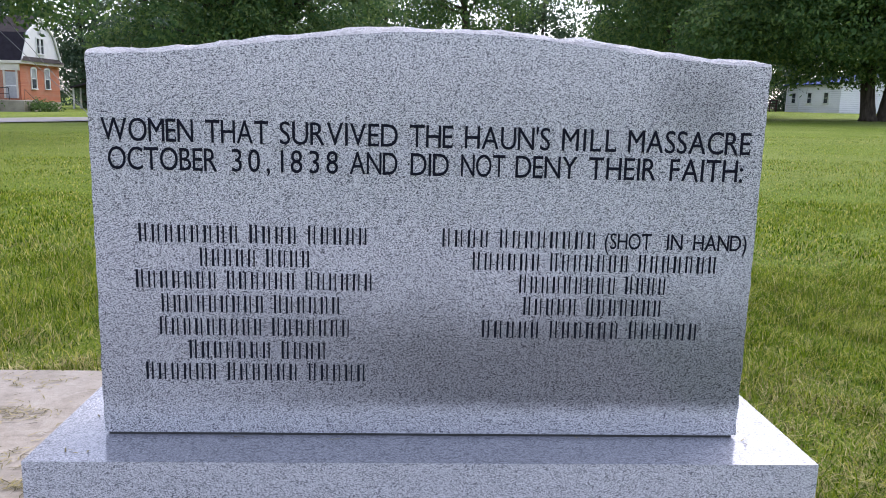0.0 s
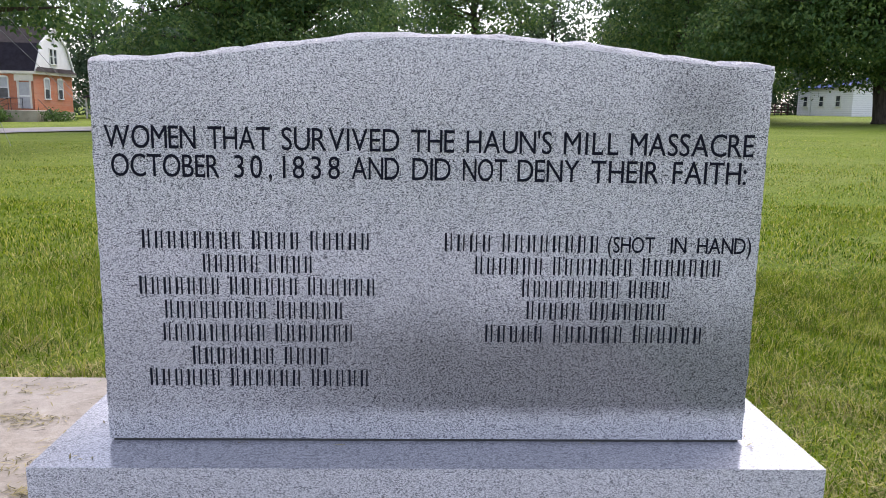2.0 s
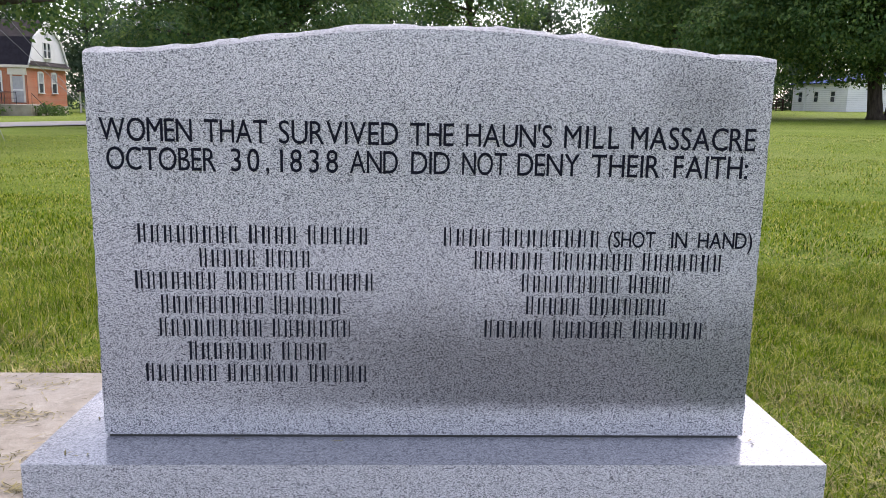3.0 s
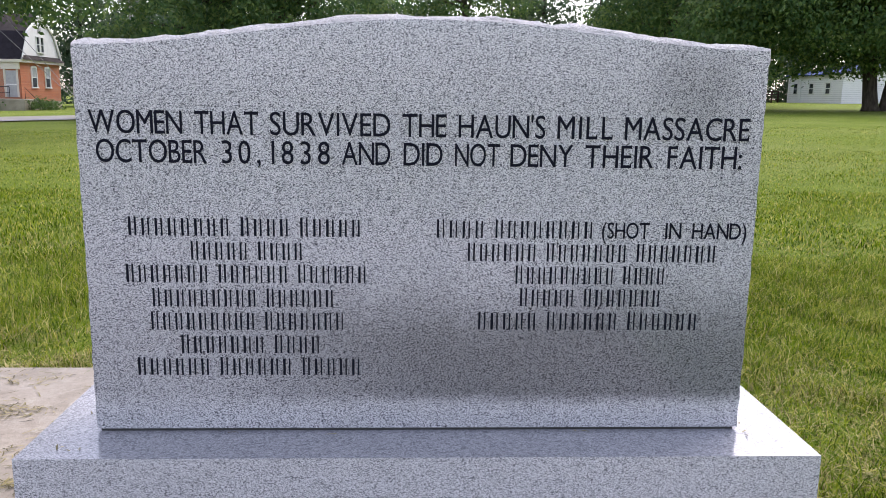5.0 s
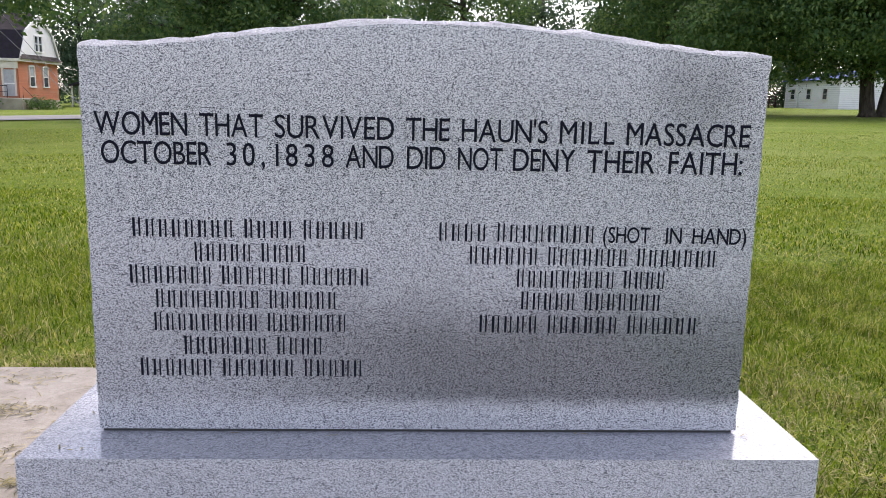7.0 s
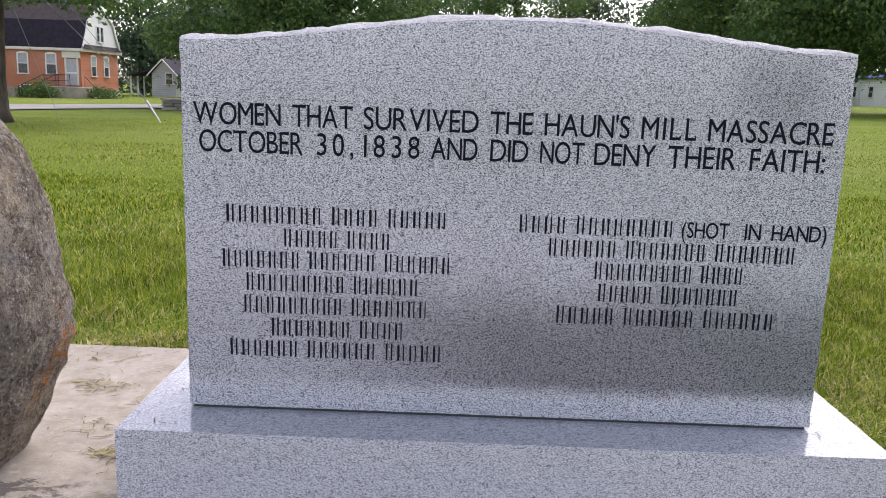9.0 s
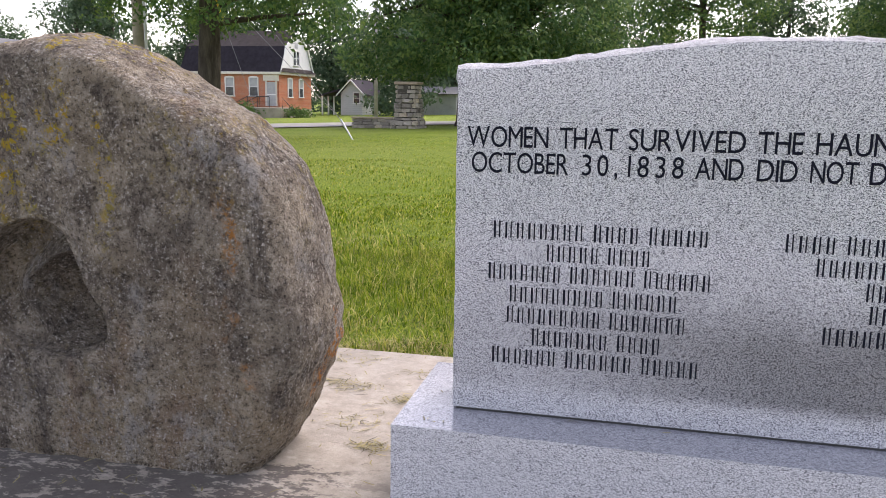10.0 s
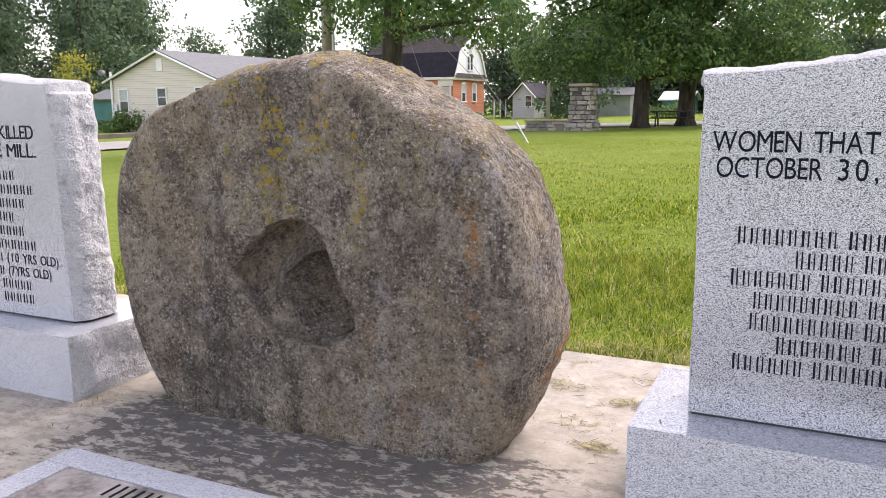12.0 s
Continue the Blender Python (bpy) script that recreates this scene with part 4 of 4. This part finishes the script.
def gabled(house, x0, x1, y0, y1, z0, eave, ridge, wall, roof, over=0.35, along="y"):
    """A box with a pitched roof; the ridge runs along y, or along x."""
    part("wall", box((x0, y0, z0), (x1, y1, eave)), wall, house)
    if along == "y":
        m = (x0 + x1) / 2
        bm = prism([(x0, eave), (m, ridge), (x1, eave)], y0, y1)
        part("gable", bm, wall, house)
        sides = [((x0 - over, eave - over * (ridge - eave) / (m - x0)), (m, ridge)), ((x1 + over, eave - over * (ridge - eave) / (m - x0)), (m, ridge))]
        for a, b in sides:
            bm = bmesh.new()
            bm.faces.new([bm.verts.new(p) for p in ((a[0], y0 - over, a[1] + 0.05), (b[0], y0 - over, b[1] + 0.05), (b[0], y1 + over, b[1] + 0.05), (a[0], y1 + over, a[1] + 0.05))])
            bmesh.ops.recalc_face_normals(bm, faces=bm.faces)
            bmesh.ops.solidify(bm, geom=list(bm.faces), thickness=-0.1)
            part("roof", bm, roof, house)
            part("fascia", tube([(a[0], y0 - over - 0.03, a[1]), (b[0], y0 - over - 0.03, b[1])], 0.08, 4), WHITE, house, "white fascia board")
    else:
        m = (y0 + y1) / 2
        bm = bmesh.new()
        a = [bm.verts.new((x0, y, z)) for y, z in ((y0, eave), (m, ridge), (y1, eave))]
        b = [bm.verts.new((x1, y, z)) for y, z in ((y0, eave), (m, ridge), (y1, eave))]
        bm.faces.new(a), bm.faces.new(b)
        for i in range(3):
            bm.faces.new((a[i], b[i], b[(i + 1) % 3], a[(i + 1) % 3]))
        bmesh.ops.recalc_face_normals(bm, faces=bm.faces)
        part("gable", bm, wall, house)
        for ya in (y0 - over, y1 + over):
            za = eave - over * (ridge - eave) / (m - y0)
            bm = bmesh.new()
            bm.faces.new([bm.verts.new(p) for p in ((x0 - over, ya, za + 0.05), (x1 + over, ya, za + 0.05), (x1 + over, m, ridge + 0.05), (x0 - over, m, ridge + 0.05))])
            bmesh.ops.recalc_face_normals(bm, faces=bm.faces)
            bmesh.ops.solidify(bm, geom=list(bm.faces), thickness=0.1)
            part("roof", bm, roof, house)


def build_beige_house():
    house = thing("house", "single-storey house with beige siding and grey shingle roof", "house", at=(0.35, 0, -0.18))
    x0, x1, y0, g = -47.5, -37.8, 40.9, -0.75
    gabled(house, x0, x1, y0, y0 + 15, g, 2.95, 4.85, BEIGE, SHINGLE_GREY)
    for x, z, h in ((-46.2, 0.75, 1.55), (-42.6, 1.2, 1.15), (-39.2, 1.25, 1.1)):
        add_window(house, (x, y0 - 0.03, z), 0.75, h, "y", CURTAIN if h > 1.5 else None, 0.08)
    part("vent", box((-42.95, y0 - 0.06, 3.55), (-42.4, y0 - 0.01, 4.35), 0.02), WHITE, house, "white louvred gable vent")
    part("meter_box", box((-47.1, y0 - 0.2, 0.6), (-46.8, y0 - 0.01, 1.3), 0.03), METAL, house)
    part("conduit", tube([(-47.25, y0 - 0.12, g), (-47.25, y0 - 0.12, 3.6)], 0.08, 8), WHITE, house)
    bm = bmesh.new()
    bmesh.ops.create_cone(bm, cap_ends=True, segments=16, radius1=0.26, radius2=0.08, depth=0.10, matrix=pose(-47.7, y0 - 0.5, 3.55, 60, 0, 40))
    tube([(-47.5, y0 - 0.1, 3.1), (-47.7, y0 - 0.4, 3.5)], 0.04, 6, bm)
    part("satellite_dish", bm, plain("dark_grey_enamel", (0.11, 0.11, 0.115), 0.5, 4.0, 0.2), house, "grey satellite dish")


build_beige_house()


def build_shrub(at, r, h, seed, label):
    rng = np.random.default_rng(seed)
    rnd = random.Random(seed)
    z = ground_z(*at)
    ob = thing("shrub", label, "shrub", "garden shrubs", (*at, z))
    blobs = [((rnd.uniform(-0.6, 0.6) * r, rnd.uniform(-0.3, 0.3) * r, h * rnd.uniform(0.25, 0.6)), (r * 0.45, r * 0.4, h * 0.42)) for _ in range(7)]
    c = new("crown", leaf_mesh("crown", blobs, 40, 0.15, rng, SHRUB))
    c.parent = ob
    bm = bmesh.new()
    for k in range(5):
        tube([(0, 0, -0.05), (rnd.uniform(-0.5, 0.5) * r, rnd.uniform(-0.2, 0.2) * r, h * 0.6)], [0.03, 0.01], 5, bm)
    part("stem", bm, BARK, ob)


build_shrub((-46.0, 39.6), 1.6, 1.1, 31, "low green shrub under the beige house windows")
build_shrub((-44.4, 39.8), 1.0, 1.6, 32, "taller leafy shrub beside the beige house")
build_shrub((-31.3, 58.9), 1.3, 1.2, 33, "overgrown green shrub before the stoop")
build_shrub((-27.6, 60.6), 1.4, 0.9, 34, "low grassy shrub beside the brick house")
build_shrub((-33.4, 60.2), 0.7, 1.0, 35, "small dark shrub by the steps")
build_shrub((-11.5, 63.0), 1.4, 1.2, 36, "round clipped shrub on the far lawn")


def build_kerb():
    bm = bmesh.new()
    for k in range(24):
        y = -6 + k * 1.9
        z = ground_z(-33.3, y)
        box((-33.55 + random.uniform(-0.03, 0.03), y, z - 0.1), (-33.2, y + 1.88, z + 0.24), 0.03, bm)
    tagged(link_mesh("kerb", bm, plain("dark_kerb_stone", (0.13, 0.11, 0.09), 0.9, 2.0, 0.3)), "low dark stone retaining kerb along the street", "kerb", kind="structure")


build_kerb()


# ---- white house to the east ----
def build_white_house():
    house = thing("house", "long white boarded house with blue metal roof", "house", at=(0, 0, 0))
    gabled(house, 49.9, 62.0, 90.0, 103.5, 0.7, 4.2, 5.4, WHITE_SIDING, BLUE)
    for y in (93.2, 97.2, 101.3):
        add_window(house, (49.88, y, 2.0), 1.0, 1.2, "-x", None, 0.12)
    part("downpipe", tube([(49.8, 99.8, 0.6), (49.8, 99.8, 3.9)], 0.09, 6), WHITE, house)
    deck = thing("porch_deck", "dark weathered timber porch with railings", "porch", at=(47.0, 104.0, ground_z(47, 104)))
    wood = plain("dark_timber", (0.06, 0.035, 0.028), 0.8, 3.0, 0.3)
    part("floor", box((-3.0, -1.2, 0.3), (1.5, 1.2, 0.45)), wood, deck)
    for k in range(6):
        part("post", box((-2.95 + k * 0.85, -1.2, 0), (-2.8 + k * 0.85, -1.05, 1.5)), wood, deck)
    for z in (0.7, 1.0, 1.4):
        part("rail", box((-3.0, -1.22, z), (1.5, -1.14, z + 0.12)), wood, deck)


build_white_house()


# ---- small houses and sheds far behind ----
def build_far_buildings():
    cottage = thing("cottage", "small white cottage with dark roof and porch", "house", at=(-0.9, 0, 0))
    gabled(cottage, -28.4, -26.1, 76.0, 82.0, -0.6, 1.8, 3.0, make_siding("grey_white_siding", (0.55, 0.56, 0.56), 0.2), SHINGLE_DARK)
    add_window(cottage, (-26.7, 75.97, 0.7), 0.6, 1.0, "y")
    part("porch_roof", prism([(-30.8, 1.35), (-28.4, 2.0), (-28.4, 2.15), (-30.8, 1.5)], 76.2, 80.5), SHINGLE_DARK, cottage)
    for y in (76.5, 78.2, 79.8):
        part("post", box((-30.7, y, -0.6), (-30.57, y + 0.13, 1.4)), WHITE, cottage)
    shed = thing("shed", "teal metal shed with pale roof", "shed", "far sheds", (0, 0, 0))
    gabled(shed, -15.8, -13.0, 84.0, 90.0, -0.4, 1.3, 2.1, TEAL, WHITE, along="x")
    shed = thing("shed", "grey boarded shed behind the park", "shed", "far sheds", (0, 0, 0))
    gabled(shed, -22.6, -18.2, 80.0, 86.0, -0.5, 1.8, 2.5, GREY_WALL, SHINGLE_GREY, along="x")
    shed = thing("shed", "green shed beside the beige house", "shed", "far sheds", (0, 0, 0))
    gabled(shed, -54.0, -50.2, 45.0, 49.0, -0.8, 1.6, 2.3, TEAL, SHINGLE_GREY, along="x")


build_far_buildings()


# ---- stone gate pillar with its low wall ----
def make_rubble():
    n = Nodes("grey_rubble_stone", 0.9, spec=0.2)
    c = n.ramp(n.random(), [(0.0, (0.25, 0.225, 0.20)), (0.35, (0.36, 0.325, 0.285)), (0.7, (0.47, 0.425, 0.37)), (1.0, (0.60, 0.51, 0.39))])
    c = n.mix(0.6, c, n.ramp(n.noise(6, 5, 0.7), [(0.3, 0.5), (0.65, 1.0)]), "MULTIPLY")
    return n.done(c, n.noise(14, 5), 0.03)


RUBBLE = make_rubble()
MORTAR = plain("lime_mortar", (0.09, 0.08, 0.07), 0.95, 5.0, 0.3)
CAPSTONE = plain("sandstone_cap", (0.36, 0.29, 0.22), 0.9, 3.0, 0.25, bump=0.01)


def build_pillar():
    rnd = random.Random(12)
    z0 = ground_z(-10.3, 33.6) - 0.04
    pillar = thing("stone_pillar", "tapered grey rubble stone pillar with flat cap and low wall", "pillar", at=(-10.28, 33.6, z0))
    stones = []
    for _ in range(6):
        bm = box((-0.5, -0.5, -0.5), (0.5, 0.5, 0.5), 0.15)
        lean = rnd.uniform(-0.2, 0.2)
        for v in bm.verts:
            v.co += Vector((rnd.uniform(-0.08, 0.08), rnd.uniform(-0.12, 0.12), rnd.uniform(-0.09, 0.09) + lean * v.co.x))
        me = bpy.data.meshes.new("stone")
        bm.to_mesh(me)
        bm.free()
        me.materials.append(RUBBLE)
        stones.append(me)
    part("core", prism([(-0.48, 0), (0.48, 0), (0.36, 1.98), (-0.36, 1.98)], -0.46, 0.46), MORTAR, pillar)
    z = 0.0
    while z < 1.94:
        h = min(rnd.uniform(0.12, 0.24), 2.0 - z)
        half = 0.56 - 0.15 * (z / 1.86) + (0.06 if z < 0.35 else 0)
        for side in range(4):
            x = -half
            while x < half - 0.05:
                w = min(rnd.uniform(0.18, 0.55), half - x)
                if half - x - w < 0.12:
                    w = half - x
                spot = pose(0, 0, 0, 0, 0, 90 * side) @ pose(x + w / 2, -half + 0.06 + rnd.uniform(-0.06, 0.05), z + h / 2, 0, 0, 90 * rnd.choice((0, 2)))
                shared("stone", rnd.choice(stones), pillar, spot @ Matrix.Diagonal((w - 0.03, 0.26, h - 0.03, 1)))
                x += w
        z += h
    part("cap", box((-0.54, -0.54, 1.98), (0.54, 0.54, 2.11), 0.025), CAPSTONE, pillar, "flat sandstone cap")
    part("core", box((-2.6, -0.14, 0), (-0.55, 0.14, 0.42)), MORTAR, pillar)
    z = 0.0
    for h in (0.16, 0.15, 0.13):
        for y in (-0.15, 0.15):
            x = -2.65
            while x < -0.6:
                w = min(rnd.uniform(0.28, 0.6), -0.55 - x)
                shared("stone", rnd.choice(stones), pillar, pose(x + w / 2, y + rnd.uniform(-0.02, 0.02), z + h / 2) @ Matrix.Diagonal((w - 0.02, 0.2, h - 0.015, 1)))
                x += w
        z += h
    part("coping", box((-2.7, -0.27, 0.44), (-0.55, 0.27, 0.52), 0.02), CAPSTONE, pillar, "flat sandstone coping")


build_pillar()


# ---- picnic table ----
def build_picnic_table():
    wood = plain("dark_recycled_board", (0.035, 0.028, 0.024), 0.7, 6.0, 0.3)
    z0 = ground_z(-7.15, 38.2)
    table = thing("picnic_table", "dark brown park picnic table with attached benches", "picnic table", at=(-7.15, 38.2, z0), turn=6)
    for k in range(4):
        part("top_board", box((-1.0, -0.36 + k * 0.18, 0.70), (1.0, -0.19 + k * 0.18, 0.75), 0.008), wood, table)
    for y in (-0.85, 0.62):
        part("bench", box((-1.05, y, 0.40), (1.05, y + 0.25, 0.45), 0.008), wood, table)
    for x in (-0.7, 0.7):
        part("frame", tube([(x, -0.8, 0), (x, -0.75, 0.38), (x, -0.3, 0.42), (x, -0.15, 0.70)], 0.045, 8), IRON, table)
        part("frame", tube([(x, 0.8, 0), (x, 0.75, 0.38), (x, 0.3, 0.42), (x, 0.15, 0.70)], 0.045, 8), IRON, table)


build_picnic_table()


# ---- utility pole with guy wires ----
def build_pole():
    timber = plain("weathered_pole_timber", (0.36, 0.31, 0.26), 0.9, 3.0, 0.3)
    z0 = ground_z(-16.4, 22.3)
    pole = thing("utility_pole", "weathered timber utility pole with conduit and guy wires", "utility pole", at=(-16.4, 22.3, z0))
    part("mast", tube([(0, 0, -0.2), (0.02, 0, 5), (0.03, 0, 10.5)], [0.22, 0.19, 0.15], 14), timber, pole, smooth=True)
    part("conduit", tube([(0.30, -0.05, 0), (0.30, -0.05, 7.0)], 0.055, 8), METAL, pole, "grey steel conduit")
    fork = Vector((-8.66 + 16.4, 21.5 - 22.3, ground_z(-8.66, 21.5) - z0))
    for z, o in ((9.2, 0.0), (7.4, 0.1)):
        part("guy_wire", tube([fork + Vector((-0.42, 0.05, 0.62)), Vector((0.1, o, z))], 0.008, 5), WIRE, pole, "thin steel guy wire")
    o = Vector((16.4, -22.3, -z0))
    part("guy_wire", tube([o + Vector((-13.6, 18.6, 9.2)), o + Vector((-10.1, 18.5, -0.1))], 0.006, 5), WIRE, pole, "thin steel guy wire")
    part("guy_guard", tube([o + Vector((-11.49, 18.54, 3.62)), o + Vector((-11.29, 18.535, 3.10))], 0.03, 8), plain("yellow_plastic", (0.75, 0.52, 0.03), 0.5), pole, "yellow plastic guy guard")
    part("anchor_rod", tube([fork + Vector((0.05, 0.02, -0.1)), fork + Vector((-0.42, 0.05, 0.62))], [0.02, 0.035], 8), METAL, pole, "steel guy anchor rod")


build_pole()


def far_pole(x, y, tall, r, colour, label):
    timber = plain("far_pole_timber", colour, 0.9, 3.0, 0.25)
    z = ground_z(x, y)
    pole = thing("utility_pole", label, "utility pole", "street poles", (x, y, z))
    part("mast", tube([(0, 0, -0.2), (0.02, 0, tall)], [r, r * 0.75], 10), timber, pole, smooth=True)
    part("cross_arm", box((-0.9, -0.06, tall - 0.7), (0.9, 0.06, tall - 0.55), 0.01), timber, pole)


far_pole(-11.3, 50.5, 8.0, 0.17, (0.50, 0.48, 0.45), "pale timber street pole behind the shade trees")
far_pole(-20.4, 60.0, 8.5, 0.16, (0.30, 0.28, 0.26), "grey timber street pole beyond the pillar")


# ---- grass ----
def blade_field(name, label, areas, size, width, rng, material, lie=0.6):
    """Ribbons of grass with a bend, scattered over areas (x0, x1, y0, y1, count)."""
    p = np.concatenate([np.stack([rng.uniform(a[0], a[1], a[4]), rng.uniform(a[2], a[3], a[4])], axis=1) for a in areas])
    keep = (p[:, 0] > SLAB[1] + 0.005) | (p[:, 1] > SLAB[3] + 0.005) | (p[:, 0] < SLAB[0]) | (p[:, 1] < SLAB[2])
    p = p[keep]
    n = len(p)
    far = np.clip((np.hypot(p[:, 0], p[:, 1]) - 3) / 13, 0, 1)
    z = -0.035 + 0.0175 * np.clip(p[:, 0], -60, 70) * far * far * (3 - 2 * far)
    a = rng.uniform(0, math.tau, n)
    h = size * rng.uniform(0.35, 1.3, n) * (0.8 + 0.25 * np.sin(p[:, 0] * 2.1 + np.sin(p[:, 1] * 1.7) * 2) + 0.2 * np.sin(p[:, 0] * 9.3 + 2 * np.sin(p[:, 1] * 7.1)))
    lean = rng.uniform(0.15, 1.0, n) ** 1.2 * lie * 1.6
    d = np.stack([np.cos(a), np.sin(a)], axis=1)
    s = np.stack([-d[:, 1], d[:, 0]], axis=1) * (width * rng.uniform(0.6, 1.3, n))[:, None]
    foot = np.column_stack([p, z])
    def at(f, up, w):
        o = foot.copy()
        o[:, :2] += d * (lean * h * f)[:, None] + s * w
        o[:, 2] += h * up
        return o
    verts = np.stack([at(0, 0, -1), at(0, 0, 1), at(0.35, 0.62, 0.8), at(0.35, 0.62, -0.8), at(1.0, 0.88, 0.0)], axis=1).reshape(-1, 3)
    me = bpy.data.meshes.new(name)
    me.vertices.add(n * 5)
    me.vertices.foreach_set("co", verts.astype(np.float32).ravel())
    k = np.arange(n, dtype=np.int32)[:, None] * 5
    me.loops.add(n * 7)
    me.loops.foreach_set("vertex_index", (k + np.array([0, 1, 2, 3, 3, 2, 4], dtype=np.int32)).ravel())
    me.polygons.add(n * 2)
    starts = np.stack([np.arange(n) * 7, np.arange(n) * 7 + 4], axis=1).ravel().astype(np.int32)
    me.polygons.foreach_set("loop_start", starts)
    me.polygons.foreach_set("loop_total", np.tile(np.array([4, 3], dtype=np.int32), n))
    me.update(calc_edges=True)
    me.materials.append(material)
    return tagged(new(name, me), label, "grass", kind="stuff")


rng = np.random.default_rng(3)
blade_field("grass", "long uneven blades of green grass beside the slab", [(0.93, 3.4, -0.8, 3.2, 62000), (-4.8, 3.4, 1.14, 3.4, 66000)], 0.08, 0.0019, rng, BLADES, 1.5)
DRY = Nodes("dry_grass", 0.8)
DRY = DRY.done(DRY.ramp(DRY.island(), [(0.0, (0.12, 0.11, 0.03)), (0.5, (0.34, 0.30, 0.10)), (1.0, (0.46, 0.40, 0.17))]))
blade_field("dry_grass", "dry cut grass lying along the slab edge", [(-4.8, 0.93, 1.145, 1.36, 7000), (-4.8, 0.93, 1.25, 1.75, 3000), (0.94, 1.7, -0.8, 1.4, 7000), (0.94, 3.0, -0.8, 2.5, 5000), (-4.8, 4.2, 1.5, 4.0, 9000)], 0.055, 0.002, rng, DRY, 1.6)
blade_field("grass", "mown green grass across the park lawn", [(-6, 7, 3.2, 7, 80000), (-10, 12, 7, 13, 62000), (-15, 19, 13, 24, 42000)], 0.042, 0.0044, rng, BLADES, 1.1)


# ---- clippings on the slab and plinths ----
def build_clippings():
    rnd = random.Random(9)
    straw = Nodes("dry_clippings", 0.85)
    straw = straw.done(straw.ramp(straw.island(), [(0.0, (0.04, 0.032, 0.018)), (0.5, (0.20, 0.175, 0.06)), (1.0, (0.40, 0.34, 0.16))]))
    bm = bmesh.new()
    heaps = [(-1.02, 0.62, 0.09, 60), (-1.05, 0.22, 0.07, 40), (-1.3, 0.72, 0.10, 45), (-0.98, 0.9, 0.10, 25), (-1.16, 0.4, 0.12, 25), (-2.75, -0.12, 0.12, 20), (-1.4, 1.0, 0.15, 30)]
    for cx, cy, r, count in heaps:
        for _ in range(count * 2):
            spray(bm, rnd, cx + rnd.gauss(0, r * 0.6), cy + rnd.gauss(0, r * 0.35), 0.003)
    for _ in range(420):
        x, y = rnd.uniform(-3.4, -0.9), rnd.uniform(-0.7, 1.1)
        spray(bm, rnd, x, y, 0.003)
    tagged(link_mesh("grass_clippings", bm, straw), "dry grass clippings scattered on the concrete slab", "clippings", kind="stuff")
    bm = bmesh.new()
    for x, y in ((-0.80, -0.10), (-0.77, -0.105), (-0.79, -0.085), (-0.755, -0.09), (0.36, -0.01), (0.39, -0.012), (0.755, -0.02), (0.76, -0.03), (0.77, 0.03), (0.80, 0.0), (-0.2, -0.02), (-0.45, -0.012), (-0.8, 0.1), (0.79, 0.12)):
        spray(bm, rnd, x, y, 0.2425, 0.6)
    tagged(link_mesh("grass_clippings", bm, straw), "few dry grass clippings on the polished plinth", "clippings", kind="stuff")


def spray(bm, rnd, x, y, z, size=1.0):
    a, l, w = rnd.uniform(0, math.tau), rnd.uniform(0.012, 0.06) * size, 0.0017
    b = a + rnd.uniform(-0.7, 0.7)
    p = Vector((x, y, z))
    q = p + Vector((math.cos(a), math.sin(a), 0)) * l * 0.5 + Vector((0, 0, 0.002))
    r = q + Vector((math.cos(b), math.sin(b), 0)) * l * 0.5 - Vector((0, 0, 0.001))
    s = Vector((-math.sin(a), math.cos(a), 0)) * w
    v = [bm.verts.new(c) for c in (p - s, p + s, q + s, q - s, r)]
    bm.faces.new(v[:4])
    bm.faces.new((v[3], v[2], v[4]))


build_clippings()
